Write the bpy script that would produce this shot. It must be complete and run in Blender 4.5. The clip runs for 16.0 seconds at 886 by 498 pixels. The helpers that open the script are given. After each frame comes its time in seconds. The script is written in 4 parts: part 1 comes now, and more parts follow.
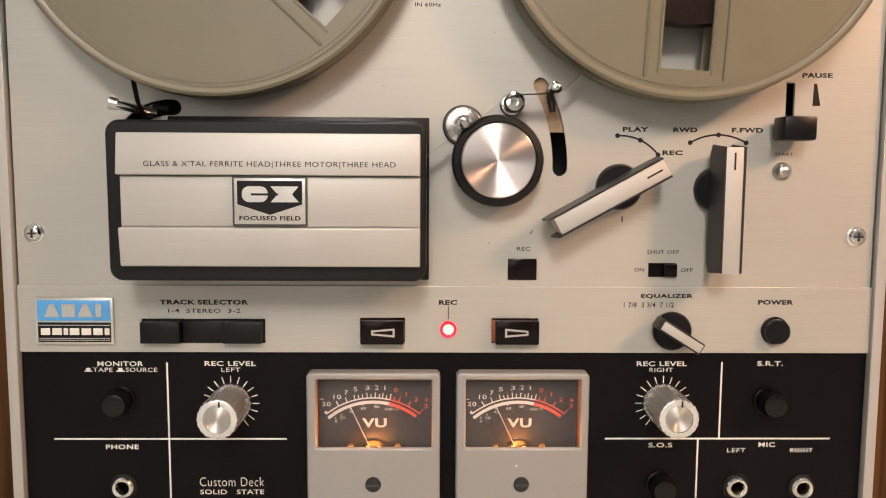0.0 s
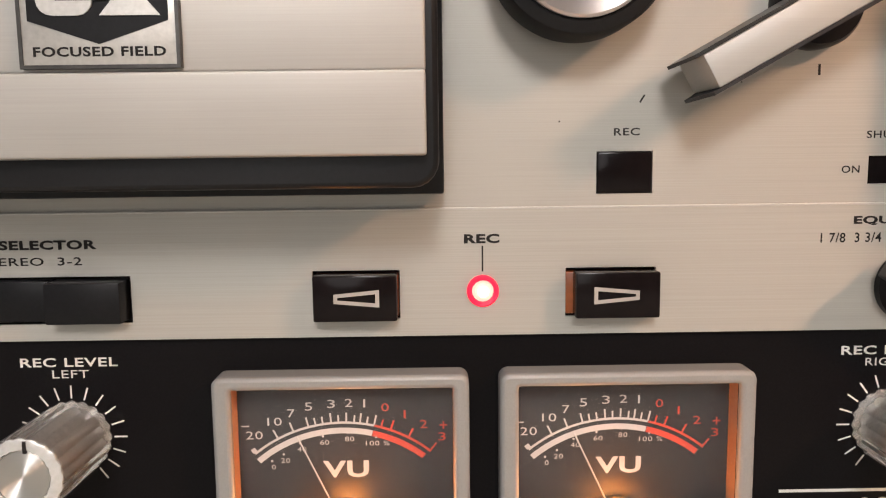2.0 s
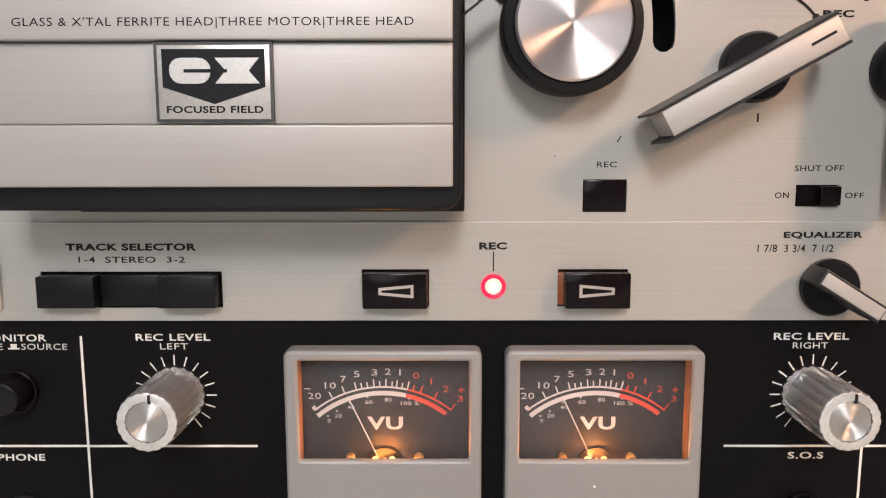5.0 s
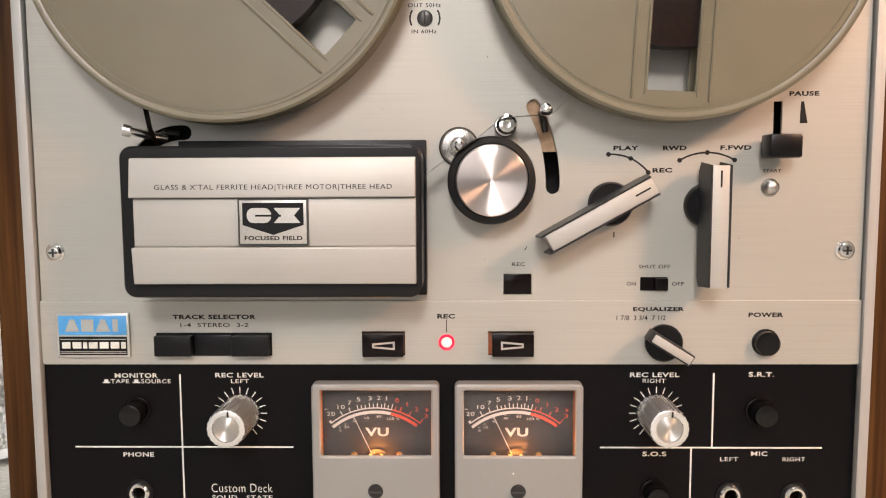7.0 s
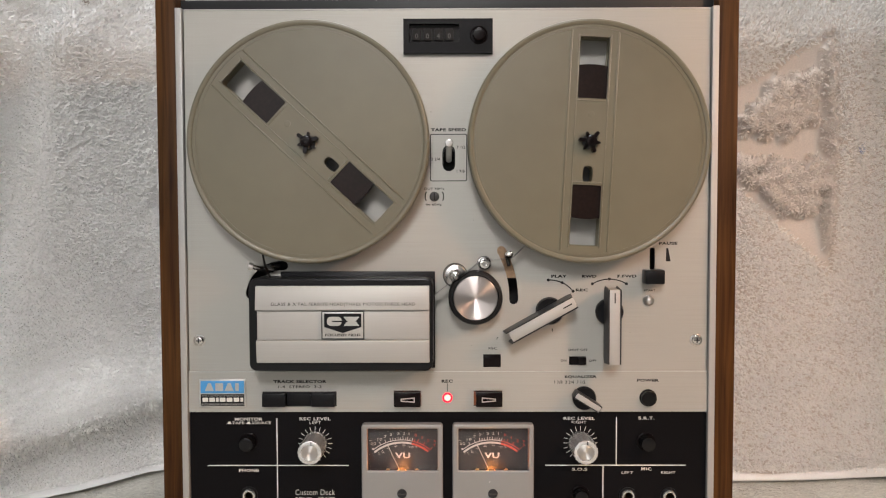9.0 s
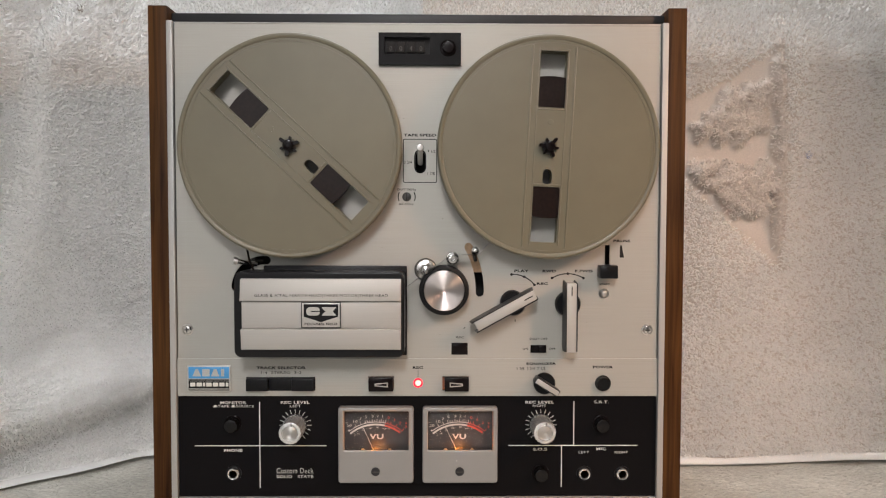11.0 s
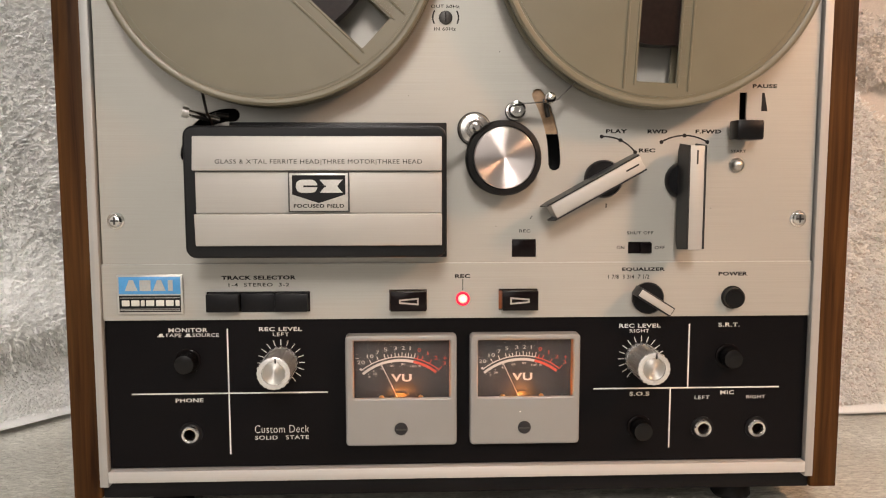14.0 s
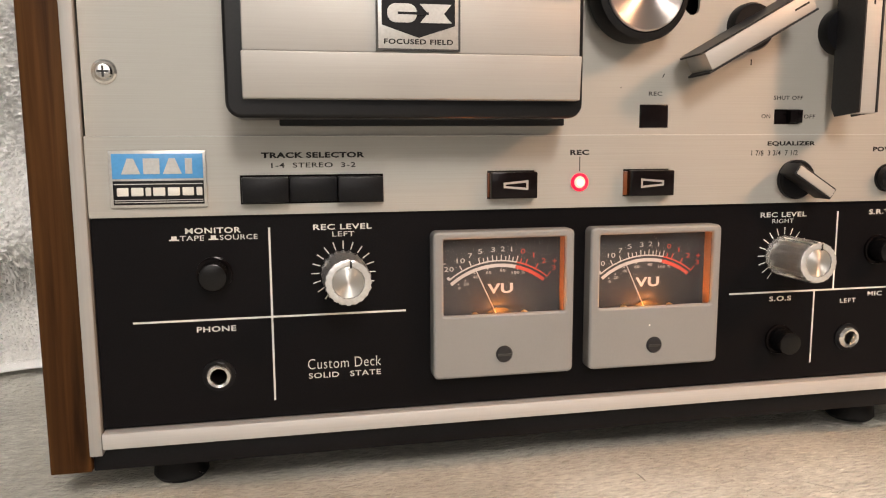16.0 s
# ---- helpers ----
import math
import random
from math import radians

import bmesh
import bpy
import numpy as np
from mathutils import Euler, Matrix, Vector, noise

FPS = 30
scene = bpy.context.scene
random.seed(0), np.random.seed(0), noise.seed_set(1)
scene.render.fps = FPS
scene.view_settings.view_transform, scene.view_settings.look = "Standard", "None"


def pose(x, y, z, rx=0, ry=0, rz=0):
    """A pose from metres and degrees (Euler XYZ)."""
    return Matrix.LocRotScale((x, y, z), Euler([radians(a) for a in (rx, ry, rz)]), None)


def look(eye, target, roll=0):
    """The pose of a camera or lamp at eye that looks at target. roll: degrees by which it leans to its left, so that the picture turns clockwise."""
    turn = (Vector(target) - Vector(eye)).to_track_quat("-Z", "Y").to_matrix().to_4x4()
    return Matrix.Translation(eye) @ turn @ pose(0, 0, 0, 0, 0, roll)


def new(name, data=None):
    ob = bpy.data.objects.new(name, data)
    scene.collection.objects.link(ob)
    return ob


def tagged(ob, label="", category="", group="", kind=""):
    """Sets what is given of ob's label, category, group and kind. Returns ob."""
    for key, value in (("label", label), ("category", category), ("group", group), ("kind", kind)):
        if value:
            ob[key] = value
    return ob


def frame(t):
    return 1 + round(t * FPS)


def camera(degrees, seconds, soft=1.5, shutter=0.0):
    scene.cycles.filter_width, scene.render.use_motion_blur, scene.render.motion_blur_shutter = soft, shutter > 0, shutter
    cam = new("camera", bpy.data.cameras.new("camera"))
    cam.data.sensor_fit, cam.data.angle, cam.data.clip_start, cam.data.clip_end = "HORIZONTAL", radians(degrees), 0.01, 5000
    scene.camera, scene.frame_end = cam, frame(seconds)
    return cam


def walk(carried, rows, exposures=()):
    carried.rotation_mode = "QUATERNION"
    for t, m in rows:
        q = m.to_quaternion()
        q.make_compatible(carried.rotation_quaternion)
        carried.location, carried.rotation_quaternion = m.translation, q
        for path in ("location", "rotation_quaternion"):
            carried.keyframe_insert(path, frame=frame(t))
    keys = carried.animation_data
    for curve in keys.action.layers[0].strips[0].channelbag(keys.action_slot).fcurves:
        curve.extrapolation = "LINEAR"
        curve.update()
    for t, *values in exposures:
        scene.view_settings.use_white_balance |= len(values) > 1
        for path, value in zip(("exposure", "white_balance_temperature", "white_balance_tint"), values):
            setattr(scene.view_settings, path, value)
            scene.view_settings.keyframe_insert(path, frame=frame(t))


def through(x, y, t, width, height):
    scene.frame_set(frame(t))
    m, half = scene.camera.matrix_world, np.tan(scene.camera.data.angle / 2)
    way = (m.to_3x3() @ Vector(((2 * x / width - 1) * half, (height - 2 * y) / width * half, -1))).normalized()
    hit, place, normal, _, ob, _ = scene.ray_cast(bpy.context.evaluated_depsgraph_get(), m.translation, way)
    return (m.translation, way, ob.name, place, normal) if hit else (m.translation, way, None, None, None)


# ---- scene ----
cam = camera(60.13, 16.0, soft=1.15)
ROWS = [
    (0, (-0.0088, -0.3541, 0.2029), (0.0084, 0.6410, 0.1058), 0.33),
    (0.5, (-0.0099, -0.3038, 0.1882), (0.0118, 0.6901, 0.0804), 0.12),
    (1, (-0.0123, -0.2574, 0.1752), (0.0085, 0.7355, 0.0579), -0.25),
    (1.5, (-0.0102, -0.2209, 0.1716), (0.0025, 0.7711, 0.0461), -0.62),
    (2, (-0.0114, -0.1850, 0.1635), (-0.0016, 0.8075, 0.0421), -0.69),
    (2.5, (-0.0142, -0.1511, 0.1580), (-0.0106, 0.8407, 0.0298), -0.57),
    (3, (-0.0117, -0.1378, 0.1535), (-0.0125, 0.8526, 0.0151), -0.38),
    (5.5, (-0.0147, -0.2697, 0.1794), (-0.0226, 0.7206, 0.0403), -0.05),
    (6, (-0.0094, -0.2957, 0.1813), (-0.0232, 0.6969, 0.0613), -0.10),
    (6.5, (-0.0033, -0.3255, 0.1921), (-0.0213, 0.6690, 0.0888), -0.19),
    (7, (0.0054, -0.3680, 0.2104), (-0.0135, 0.6275, 0.1176), -0.27),
    (7.5, (0.0089, -0.4234, 0.2260), (-0.0047, 0.5735, 0.1478), -0.18),
    (8, (0.0081, -0.4857, 0.2445), (-0.0096, 0.5115, 0.1723), -0.17),
    (8.5, (0.0038, -0.5313, 0.2590), (-0.0095, 0.4671, 0.2041), -0.18),
    (9, (0.0008, -0.5843, 0.2704), (-0.0059, 0.4148, 0.2270), -0.15),
    (9.2, (0.0037, -0.6027, 0.2727), (-0.0045, 0.3964, 0.2295), -0.08),
    (11.3, (0.0135, -0.6325, 0.2663), (0.0261, 0.3666, 0.2248), 0.16),
    (11.5, (0.0137, -0.6290, 0.2638), (0.0226, 0.3701, 0.2234), 0.14),
    (12, (0.0066, -0.6084, 0.2517), (0.0183, 0.3907, 0.2133), 0.17),
    (12.5, (0.0040, -0.5782, 0.2393), (0.0168, 0.4208, 0.1975), 0.17),
    (13, (0.0024, -0.5322, 0.2291), (0.0252, 0.4661, 0.1751), 0.30),
    (13.5, (-0.0126, -0.4776, 0.2200), (0.0216, 0.5192, 0.1478), 0.19),
    (14, (-0.0279, -0.4261, 0.1999), (0.0113, 0.5685, 0.1035), -0.04),
    (14.5, (-0.0449, -0.3816, 0.1752), (0.0323, 0.6080, 0.0536), -0.52),
    (15, (-0.0692, -0.3515, 0.1608), (0.0571, 0.6328, 0.0370), -0.83),
    (15.5, (-0.0989, -0.3334, 0.1555), (0.0662, 0.6438, 0.0223), -0.59),
    (16, (-0.1249, -0.3151, 0.1477), (0.0739, 0.6553, 0.0105), -0.28),
]
walk(cam, [(t, look(eye, target, roll)) for t, eye, target, roll in ROWS],
     exposures=[(0.0, 0.32, 7050, 14), (1.5, 0.28, 6750, 14), (3.0, 0.28, 6550, 14), (5.5, 0.28, 6200, 14), (7.0, 0.44, 6650, 14), (8.5, 0.19, 6450, 12), (9.0, 0.00, 6400, 12), (11.5, -0.08, 6380, 12), (13.0, 0.00, 6500, 12), (14.5, 0.21, 7050, 14), (16.0, 0.23, 7000, 14)])

# ---- world and lamps ----
world = bpy.data.worlds.new("room_air")
scene.world = world
world.use_nodes = True
world.node_tree.nodes["Background"].inputs[0].default_value = (0.9, 0.95, 1.0, 1)
world.node_tree.nodes["Background"].inputs[1].default_value = 0.02


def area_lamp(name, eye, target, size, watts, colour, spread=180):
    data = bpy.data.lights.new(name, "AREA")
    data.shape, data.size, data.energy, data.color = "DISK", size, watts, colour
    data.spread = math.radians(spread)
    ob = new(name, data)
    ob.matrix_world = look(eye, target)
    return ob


area_lamp("room_lamp", (-0.03, -1.55, 1.12), (-0.05, 0.0, -0.05), 0.45, 2.5, (1.0, 0.975, 0.945), 60)
# soft fill with no real source, added to lift the strip and left side
area_lamp("window_light", (-0.55, -2.35, 0.75), (0.0, 0.0, 0.15), 1.1, 7.0, (0.99, 0.985, 0.97))
# unseen overhead lamp, added to brighten the towel tops and outer carpet
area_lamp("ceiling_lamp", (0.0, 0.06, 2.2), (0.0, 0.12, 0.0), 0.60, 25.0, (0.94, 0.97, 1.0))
area_lamp("floor_lamp_light", (0.72, -0.54, 0.67), (0.11, 0.0, 0.09), 0.10, 0.95, (1.0, 0.60, 0.36), 64)

# ---- materials ----


def material(name, colour, rough=0.5, metal=0.0, grain=None, grain_amount=0.08, blotch=6.0, blotch_amount=0.06,
             bump=0.0, bump_depth=0.0002, coat=0.0, transmission=0.0, ior=1.45, emit=None, emit_power=0.0, specular=0.5):
    """A node material: a base colour varied by fine grain and by larger blotches, with relief from the grain."""
    m = bpy.data.materials.new(name)
    m.use_nodes = True
    nt = m.node_tree
    b = nt.nodes["Principled BSDF"]
    b.inputs["Roughness"].default_value = rough
    b.inputs["Metallic"].default_value = metal
    b.inputs["Coat Weight"].default_value = coat
    b.inputs["Coat Roughness"].default_value = 0.12
    b.inputs["Transmission Weight"].default_value = transmission
    b.inputs["IOR"].default_value = ior
    b.inputs["Specular IOR Level"].default_value = specular
    if emit:
        b.inputs["Emission Color"].default_value = (*emit, 1)
        b.inputs["Emission Strength"].default_value = emit_power
    b.inputs["Base Color"].default_value = (*colour, 1)
    if grain:
        coords = nt.nodes.new("ShaderNodeTexCoord")
        mapping = nt.nodes.new("ShaderNodeMapping")
        mapping.inputs["Scale"].default_value = grain
        nt.links.new(coords.outputs["Object"], mapping.inputs["Vector"])
        fine = nt.nodes.new("ShaderNodeTexNoise")
        fine.inputs["Scale"].default_value, fine.inputs["Detail"].default_value = 1.0, 5.0
        nt.links.new(mapping.outputs[0], fine.inputs["Vector"])
        wide = nt.nodes.new("ShaderNodeTexNoise")
        wide.inputs["Scale"].default_value, wide.inputs["Detail"].default_value = blotch, 4.0
        nt.links.new(coords.outputs["Object"], wide.inputs["Vector"])

        def shade(source, amount, before):
            span = nt.nodes.new("ShaderNodeMapRange")
            span.inputs["From Min"].default_value, span.inputs["From Max"].default_value = 0.3, 0.7
            span.inputs["To Min"].default_value, span.inputs["To Max"].default_value = 1 - amount, 1 + amount
            nt.links.new(source.outputs["Fac"], span.inputs["Value"])
            times = nt.nodes.new("ShaderNodeVectorMath")
            times.operation = "MULTIPLY"
            if before is None:
                times.inputs[0].default_value = colour
            else:
                nt.links.new(before.outputs[0], times.inputs[0])
            nt.links.new(span.outputs[0], times.inputs[1])
            return times

        tinted = shade(wide, blotch_amount, shade(fine, grain_amount, None))
        nt.links.new(tinted.outputs[0], b.inputs["Base Color"])
        gloss = nt.nodes.new("ShaderNodeMapRange")
        gloss.inputs["To Min"].default_value, gloss.inputs["To Max"].default_value = rough * 0.85, min(1, rough * 1.15)
        nt.links.new(wide.outputs["Fac"], gloss.inputs["Value"])
        nt.links.new(gloss.outputs[0], b.inputs["Roughness"])
        if bump:
            relief = nt.nodes.new("ShaderNodeBump")
            relief.inputs["Strength"].default_value, relief.inputs["Distance"].default_value = bump, bump_depth
            nt.links.new(fine.outputs["Fac"], relief.inputs["Height"])
            nt.links.new(relief.outputs[0], b.inputs["Normal"])
    return m


def turned_metal(name, colour, rough):
    """Metal turned on a lathe, with fine rings about the y axis, so that lamps draw bright spokes on it."""
    m = material(name, colour, rough, 1.0)
    nt = m.node_tree
    b = nt.nodes["Principled BSDF"]
    tangent = nt.nodes.new("ShaderNodeTangent")
    tangent.direction_type, tangent.axis = "RADIAL", "Y"
    nt.links.new(tangent.outputs[0], b.inputs["Tangent"])
    b.inputs["Anisotropic"].default_value = 0.94
    b.inputs["Anisotropic Rotation"].default_value = 0.25
    return m


def walnut(name):
    m = bpy.data.materials.new(name)
    m.use_nodes = True
    nt = m.node_tree
    b = nt.nodes["Principled BSDF"]
    coords = nt.nodes.new("ShaderNodeTexCoord")
    mapping = nt.nodes.new("ShaderNodeMapping")
    mapping.inputs["Scale"].default_value = (220, 160, 9)
    nt.links.new(coords.outputs["Object"], mapping.inputs["Vector"])
    fibre = nt.nodes.new("ShaderNodeTexNoise")
    fibre.inputs["Scale"].default_value, fibre.inputs["Detail"].default_value, fibre.inputs["Distortion"].default_value = 1.0, 6, 0.6
    nt.links.new(mapping.outputs[0], fibre.inputs["Vector"])
    ramp = nt.nodes.new("ShaderNodeValToRGB")
    ramp.color_ramp.elements[0].position, ramp.color_ramp.elements[0].color = 0.3, (0.019, 0.0068, 0.0021, 1)
    ramp.color_ramp.elements[1].position, ramp.color_ramp.elements[1].color = 0.72, (0.092, 0.039, 0.0115, 1)
    nt.links.new(fibre.outputs["Fac"], ramp.inputs[0])
    nt.links.new(ramp.outputs[0], b.inputs["Base Color"])
    relief = nt.nodes.new("ShaderNodeBump")
    relief.inputs["Strength"].default_value, relief.inputs["Distance"].default_value = 0.35, 0.0002
    nt.links.new(fibre.outputs["Fac"], relief.inputs["Height"])
    nt.links.new(relief.outputs[0], b.inputs["Normal"])
    b.inputs["Roughness"].default_value = 0.5
    b.inputs["Specular IOR Level"].default_value = 0.1
    return m


def cotton(name, colour, through=0.35):
    """Matt cotton that lets some light through its threads."""
    m = bpy.data.materials.new(name)
    m.use_nodes = True
    nt = m.node_tree
    nt.nodes.remove(nt.nodes["Principled BSDF"])
    coords = nt.nodes.new("ShaderNodeTexCoord")
    tint = None
    for scale, amount in ((700.0, 0.07), (9.0, 0.05)):
        cloud = nt.nodes.new("ShaderNodeTexNoise")
        cloud.inputs["Scale"].default_value, cloud.inputs["Detail"].default_value = scale, 4
        nt.links.new(coords.outputs["Object"], cloud.inputs["Vector"])
        span = nt.nodes.new("ShaderNodeMapRange")
        span.inputs["From Min"].default_value, span.inputs["From Max"].default_value = 0.3, 0.7
        span.inputs["To Min"].default_value, span.inputs["To Max"].default_value = 1 - amount, 1 + amount
        nt.links.new(cloud.outputs["Fac"], span.inputs["Value"])
        times = nt.nodes.new("ShaderNodeVectorMath")
        times.operation = "MULTIPLY"
        times.inputs[0].default_value = colour
        if tint:
            nt.links.new(tint.outputs[0], times.inputs[0])
        nt.links.new(span.outputs[0], times.inputs[1])
        tint = times
    face, thin, mix = nt.nodes.new("ShaderNodeBsdfDiffuse"), nt.nodes.new("ShaderNodeBsdfTranslucent"), nt.nodes.new("ShaderNodeMixShader")
    for b in (face, thin):
        nt.links.new(tint.outputs[0], b.inputs["Color"])
    mix.inputs[0].default_value = through
    nt.links.new(face.outputs[0], mix.inputs[1])
    nt.links.new(thin.outputs[0], mix.inputs[2])
    nt.links.new(mix.outputs[0], nt.nodes["Material Output"].inputs["Surface"])
    return m


ALUMINIUM = material("brushed_aluminium", (0.36, 0.349, 0.318), 0.5, 0.35, (18, 400, 4200), 0.05, 9, 0.035, 0.35, 0.00004)
TRIM_METAL = material("aluminium_trim", (0.44, 0.43, 0.41), 0.5, 0.3, (900, 400, 20), 0.04, 9, 0.04, 0.2, 0.00004)
BAR_METAL = material("brushed_bottom_rail", (0.50, 0.49, 0.475), 0.42, 0.35, (25, 400, 2400), 0.03, 9, 0.04, 0.2, 0.00004)
RAIL_METAL = material("satin_edge_rail", (0.37, 0.362, 0.345), 0.5, 0.3, (900, 400, 20), 0.04, 9, 0.05, 0.2, 0.00004)
COVER_METAL = material("satin_cover_aluminium", (0.37, 0.362, 0.34), 0.48, 0.3, (30, 400, 4200), 0.03, 14, 0.05, 0.2, 0.00004)
BLACK_PANEL = material("black_painted_panel", (0.0042, 0.0037, 0.0043), 0.38, 0.0, (1500, 1500, 1500), 0.25, 12, 0.2, 0.12, 0.00005, specular=0.10)
BLACK_PLASTIC = material("black_plastic", (0.005, 0.005, 0.006), 0.36, 0.0, (1200, 1200, 1200), 0.2, 20, 0.2, 0.1, 0.00005, specular=0.22)
FRAME_BLACK = material("semi_gloss_black_frame", (0.006, 0.006, 0.0066), 0.3, 0.0, (1200, 1200, 1200), 0.2, 20, 0.2, 0.08, 0.00005, specular=0.3)
GLOSS_BLACK = material("glossy_black_plastic", (0.006, 0.0042, 0.0044), 0.16, 0.0, (400, 400, 400), 0.2, 30, 0.2, specular=0.15)
KNOB_BLACK = material("moulded_black_knob", (0.004, 0.0038, 0.004), 0.24, 0.0, (900, 900, 900), 0.2, 20, 0.2, specular=0.32)
GREY_PLASTIC = material("dark_grey_plastic", (0.02, 0.02, 0.0215), 0.42, 0.0, (1500, 1500, 1500), 0.15, 20, 0.15, 0.1, 0.00005, specular=0.3)
# near-black holds the shade of case and counter recesses; also the meter's dark arch
VOID = material("unlit_inside", (0.006, 0.005, 0.005), 0.7, 0.0, (300, 300, 300), 0.3, 20, 0.3)
RUBBER = material("black_rubber", (0.007, 0.007, 0.0075), 0.6, 0.0, (900, 900, 900), 0.2, 20, 0.2, 0.2, 0.0001, specular=0.25)
CHROME = material("chrome", (0.82, 0.81, 0.79), 0.16, 1.0, (300, 300, 300), 0.04, 40, 0.05)
SLOT_BROWN = material("brown_inner_plate", (0.34, 0.22, 0.13), 0.4, 0.2, (300, 300, 300), 0.2, 40, 0.3)
COLLAR_CHROME = material("dark_polished_collar", (0.58, 0.56, 0.54), 0.2, 1.0, (300, 300, 300), 0.05, 40, 0.05)
STEEL = material("dull_steel", (0.55, 0.54, 0.52), 0.3, 1.0, (900, 900, 900), 0.12, 60, 0.15)
DARK_STEEL = material("blackened_steel", (0.06, 0.058, 0.056), 0.35, 0.7, (900, 900, 900), 0.15, 60, 0.15)
TURNED = turned_metal("turned_aluminium", (0.64, 0.575, 0.55), 0.32)
KNOB_METAL = turned_metal("turned_knob_face", (0.60, 0.59, 0.565), 0.5)
RING_ACRYLIC = material("clear_knob_rim", (0.62, 0.62, 0.61), 0.25, 0.6, (900, 900, 900), 0.08, 60, 0.06)
FROSTED = material("frosted_acrylic_ring", (0.52, 0.52, 0.51), 0.16, 0.4, (900, 900, 900), 0.08, 60, 0.06)
ACRYLIC = material("clear_acrylic", (0.97, 0.97, 0.96), 0.05, transmission=0.9, ior=1.4)
GLASS = material("clear_pane", (1, 1, 1), 0.0, transmission=1.0, ior=1.12)
AMBER = material("amber_plastic", (0.20, 0.05, 0.01), 0.3, 0.0, (600, 600, 600), 0.15, 50, 0.2)
METER_GREY = material("silver_grey_meter_plastic", (0.228, 0.226, 0.222), 0.42, 0.1, (2500, 2500, 2500), 0.05, 20, 0.03, 0.1, 0.00003)
METER_FACE = material("charcoal_meter_face", (0.017, 0.017, 0.0175), 0.55, 0.0, (900, 900, 900), 0.1, 40, 0.1)
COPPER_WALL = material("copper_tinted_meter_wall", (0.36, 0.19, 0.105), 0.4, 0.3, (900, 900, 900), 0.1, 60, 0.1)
BRASS = material("brass_clip", (0.65, 0.42, 0.18), 0.35, 0.9, (900, 900, 900), 0.1, 60, 0.1)
REEL_PLASTIC = material("warm_grey_reel_plastic", (0.131, 0.118, 0.080), 0.36, 0.0, (60, 60, 60), 0.02, 22, 0.055, 0.04, 0.0001)
TAPE_BROWN = material("wound_brown_tape", (0.010, 0.0052, 0.004), 0.3, 0.0, (400, 400, 400), 0.25, 50, 0.2, specular=0.2)
BLACK_INK = material("black_ink", (0.014, 0.0125, 0.0125), 0.5, 0.0, (2500, 2500, 2500), 0.25, 90, 0.2, specular=0.15)
WHITE_INK = material("white_ink", (0.62, 0.61, 0.565), 0.5, 0.0, (2500, 2500, 2500), 0.06, 90, 0.06)
# white digit ink, darkened in its colour for the shade of the counter recess
DIM_INK = material("shaded_white_ink", (0.075, 0.073, 0.068), 0.5, 0.0, (2500, 2500, 2500), 0.1, 90, 0.1)
SCALE_INK = material("cream_scale_ink", (0.34, 0.315, 0.295), 0.5, 0.0, (2500, 2500, 2500), 0.05, 90, 0.05)
RED_INK = material("red_scale_ink", (0.36, 0.04, 0.022), 0.5, 0.0, (2500, 2500, 2500), 0.06, 90, 0.06)
BLUE_ENAMEL = material("blue_enamel", (0.07, 0.30, 0.60), 0.3, 0.0, (900, 900, 900), 0.05, 60, 0.06)
BADGE_SILVER = material("badge_silver", (0.5, 0.49, 0.465), 0.35, 0.6, (900, 900, 900), 0.08, 60, 0.06)
WOOD = walnut("walnut_veneer")
LED_RIM = material("red_lamp_rim", (0.5, 0.01, 0.02), 0.25, emit=(1.0, 0.006, 0.035), emit_power=1.5)
LED_CORE = material("red_lamp_core", (0.8, 0.3, 0.25), 0.25, emit=(1.0, 0.22, 0.17), emit_power=2.4)
LED_HEART = material("red_lamp_heart", (0.9, 0.5, 0.4), 0.25, emit=(1.0, 0.55, 0.36), emit_power=4.0)
BULB = material("meter_bulb", (0.9, 0.6, 0.3), 0.3, emit=(1.0, 0.33, 0.05), emit_power=3.5)
TERRY = cotton("white_terry", (0.90, 0.89, 0.868), 0.10)
TERRY_CREAM = cotton("cream_terry", (0.87, 0.835, 0.79), 0.10)
# cream cotton again for flower and weave, warm lamplight and shade mixed into colour
TERRY_LAMP_TONE = cotton("flower_terry_lamp_tone", (0.77, 0.705, 0.645), 0.10)
WEAVE_LAMP_TONE = cotton("cream_weave_lamp_tone", (0.70, 0.625, 0.56), 0.15)
CARPET_FIBRE = cotton("carpet_fibre", (0.56, 0.54, 0.485), 0.5)
HEM = material("white_hem", (0.78, 0.77, 0.75), 0.8, 0.0, (2200, 2200, 700), 0.06, 12, 0.04, 0.4, 0.0004, specular=0.2)
CARPET = material("beige_carpet", (0.52, 0.50, 0.445), 0.95, 0.0, (190, 620, 400), 0.24, 13, 0.16, 1.0, 0.002, specular=0.1)
WALL_PAINT = material("wall_paint", (0.44, 0.42, 0.40), 0.8, 0.0, (60, 60, 60), 0.03, 1.5, 0.04)
CEILING_PAINT = material("ceiling_paint", (0.72, 0.72, 0.715), 0.85, 0.0, (60, 60, 60), 0.03, 1.5, 0.03)

# ---- builders; the deck is drawn in millimetres, front towards -y, with the carpet at 25 ----


def at(x, y, z):
    return Vector((x * 0.001, y * 0.001, (z - 25) * 0.001))


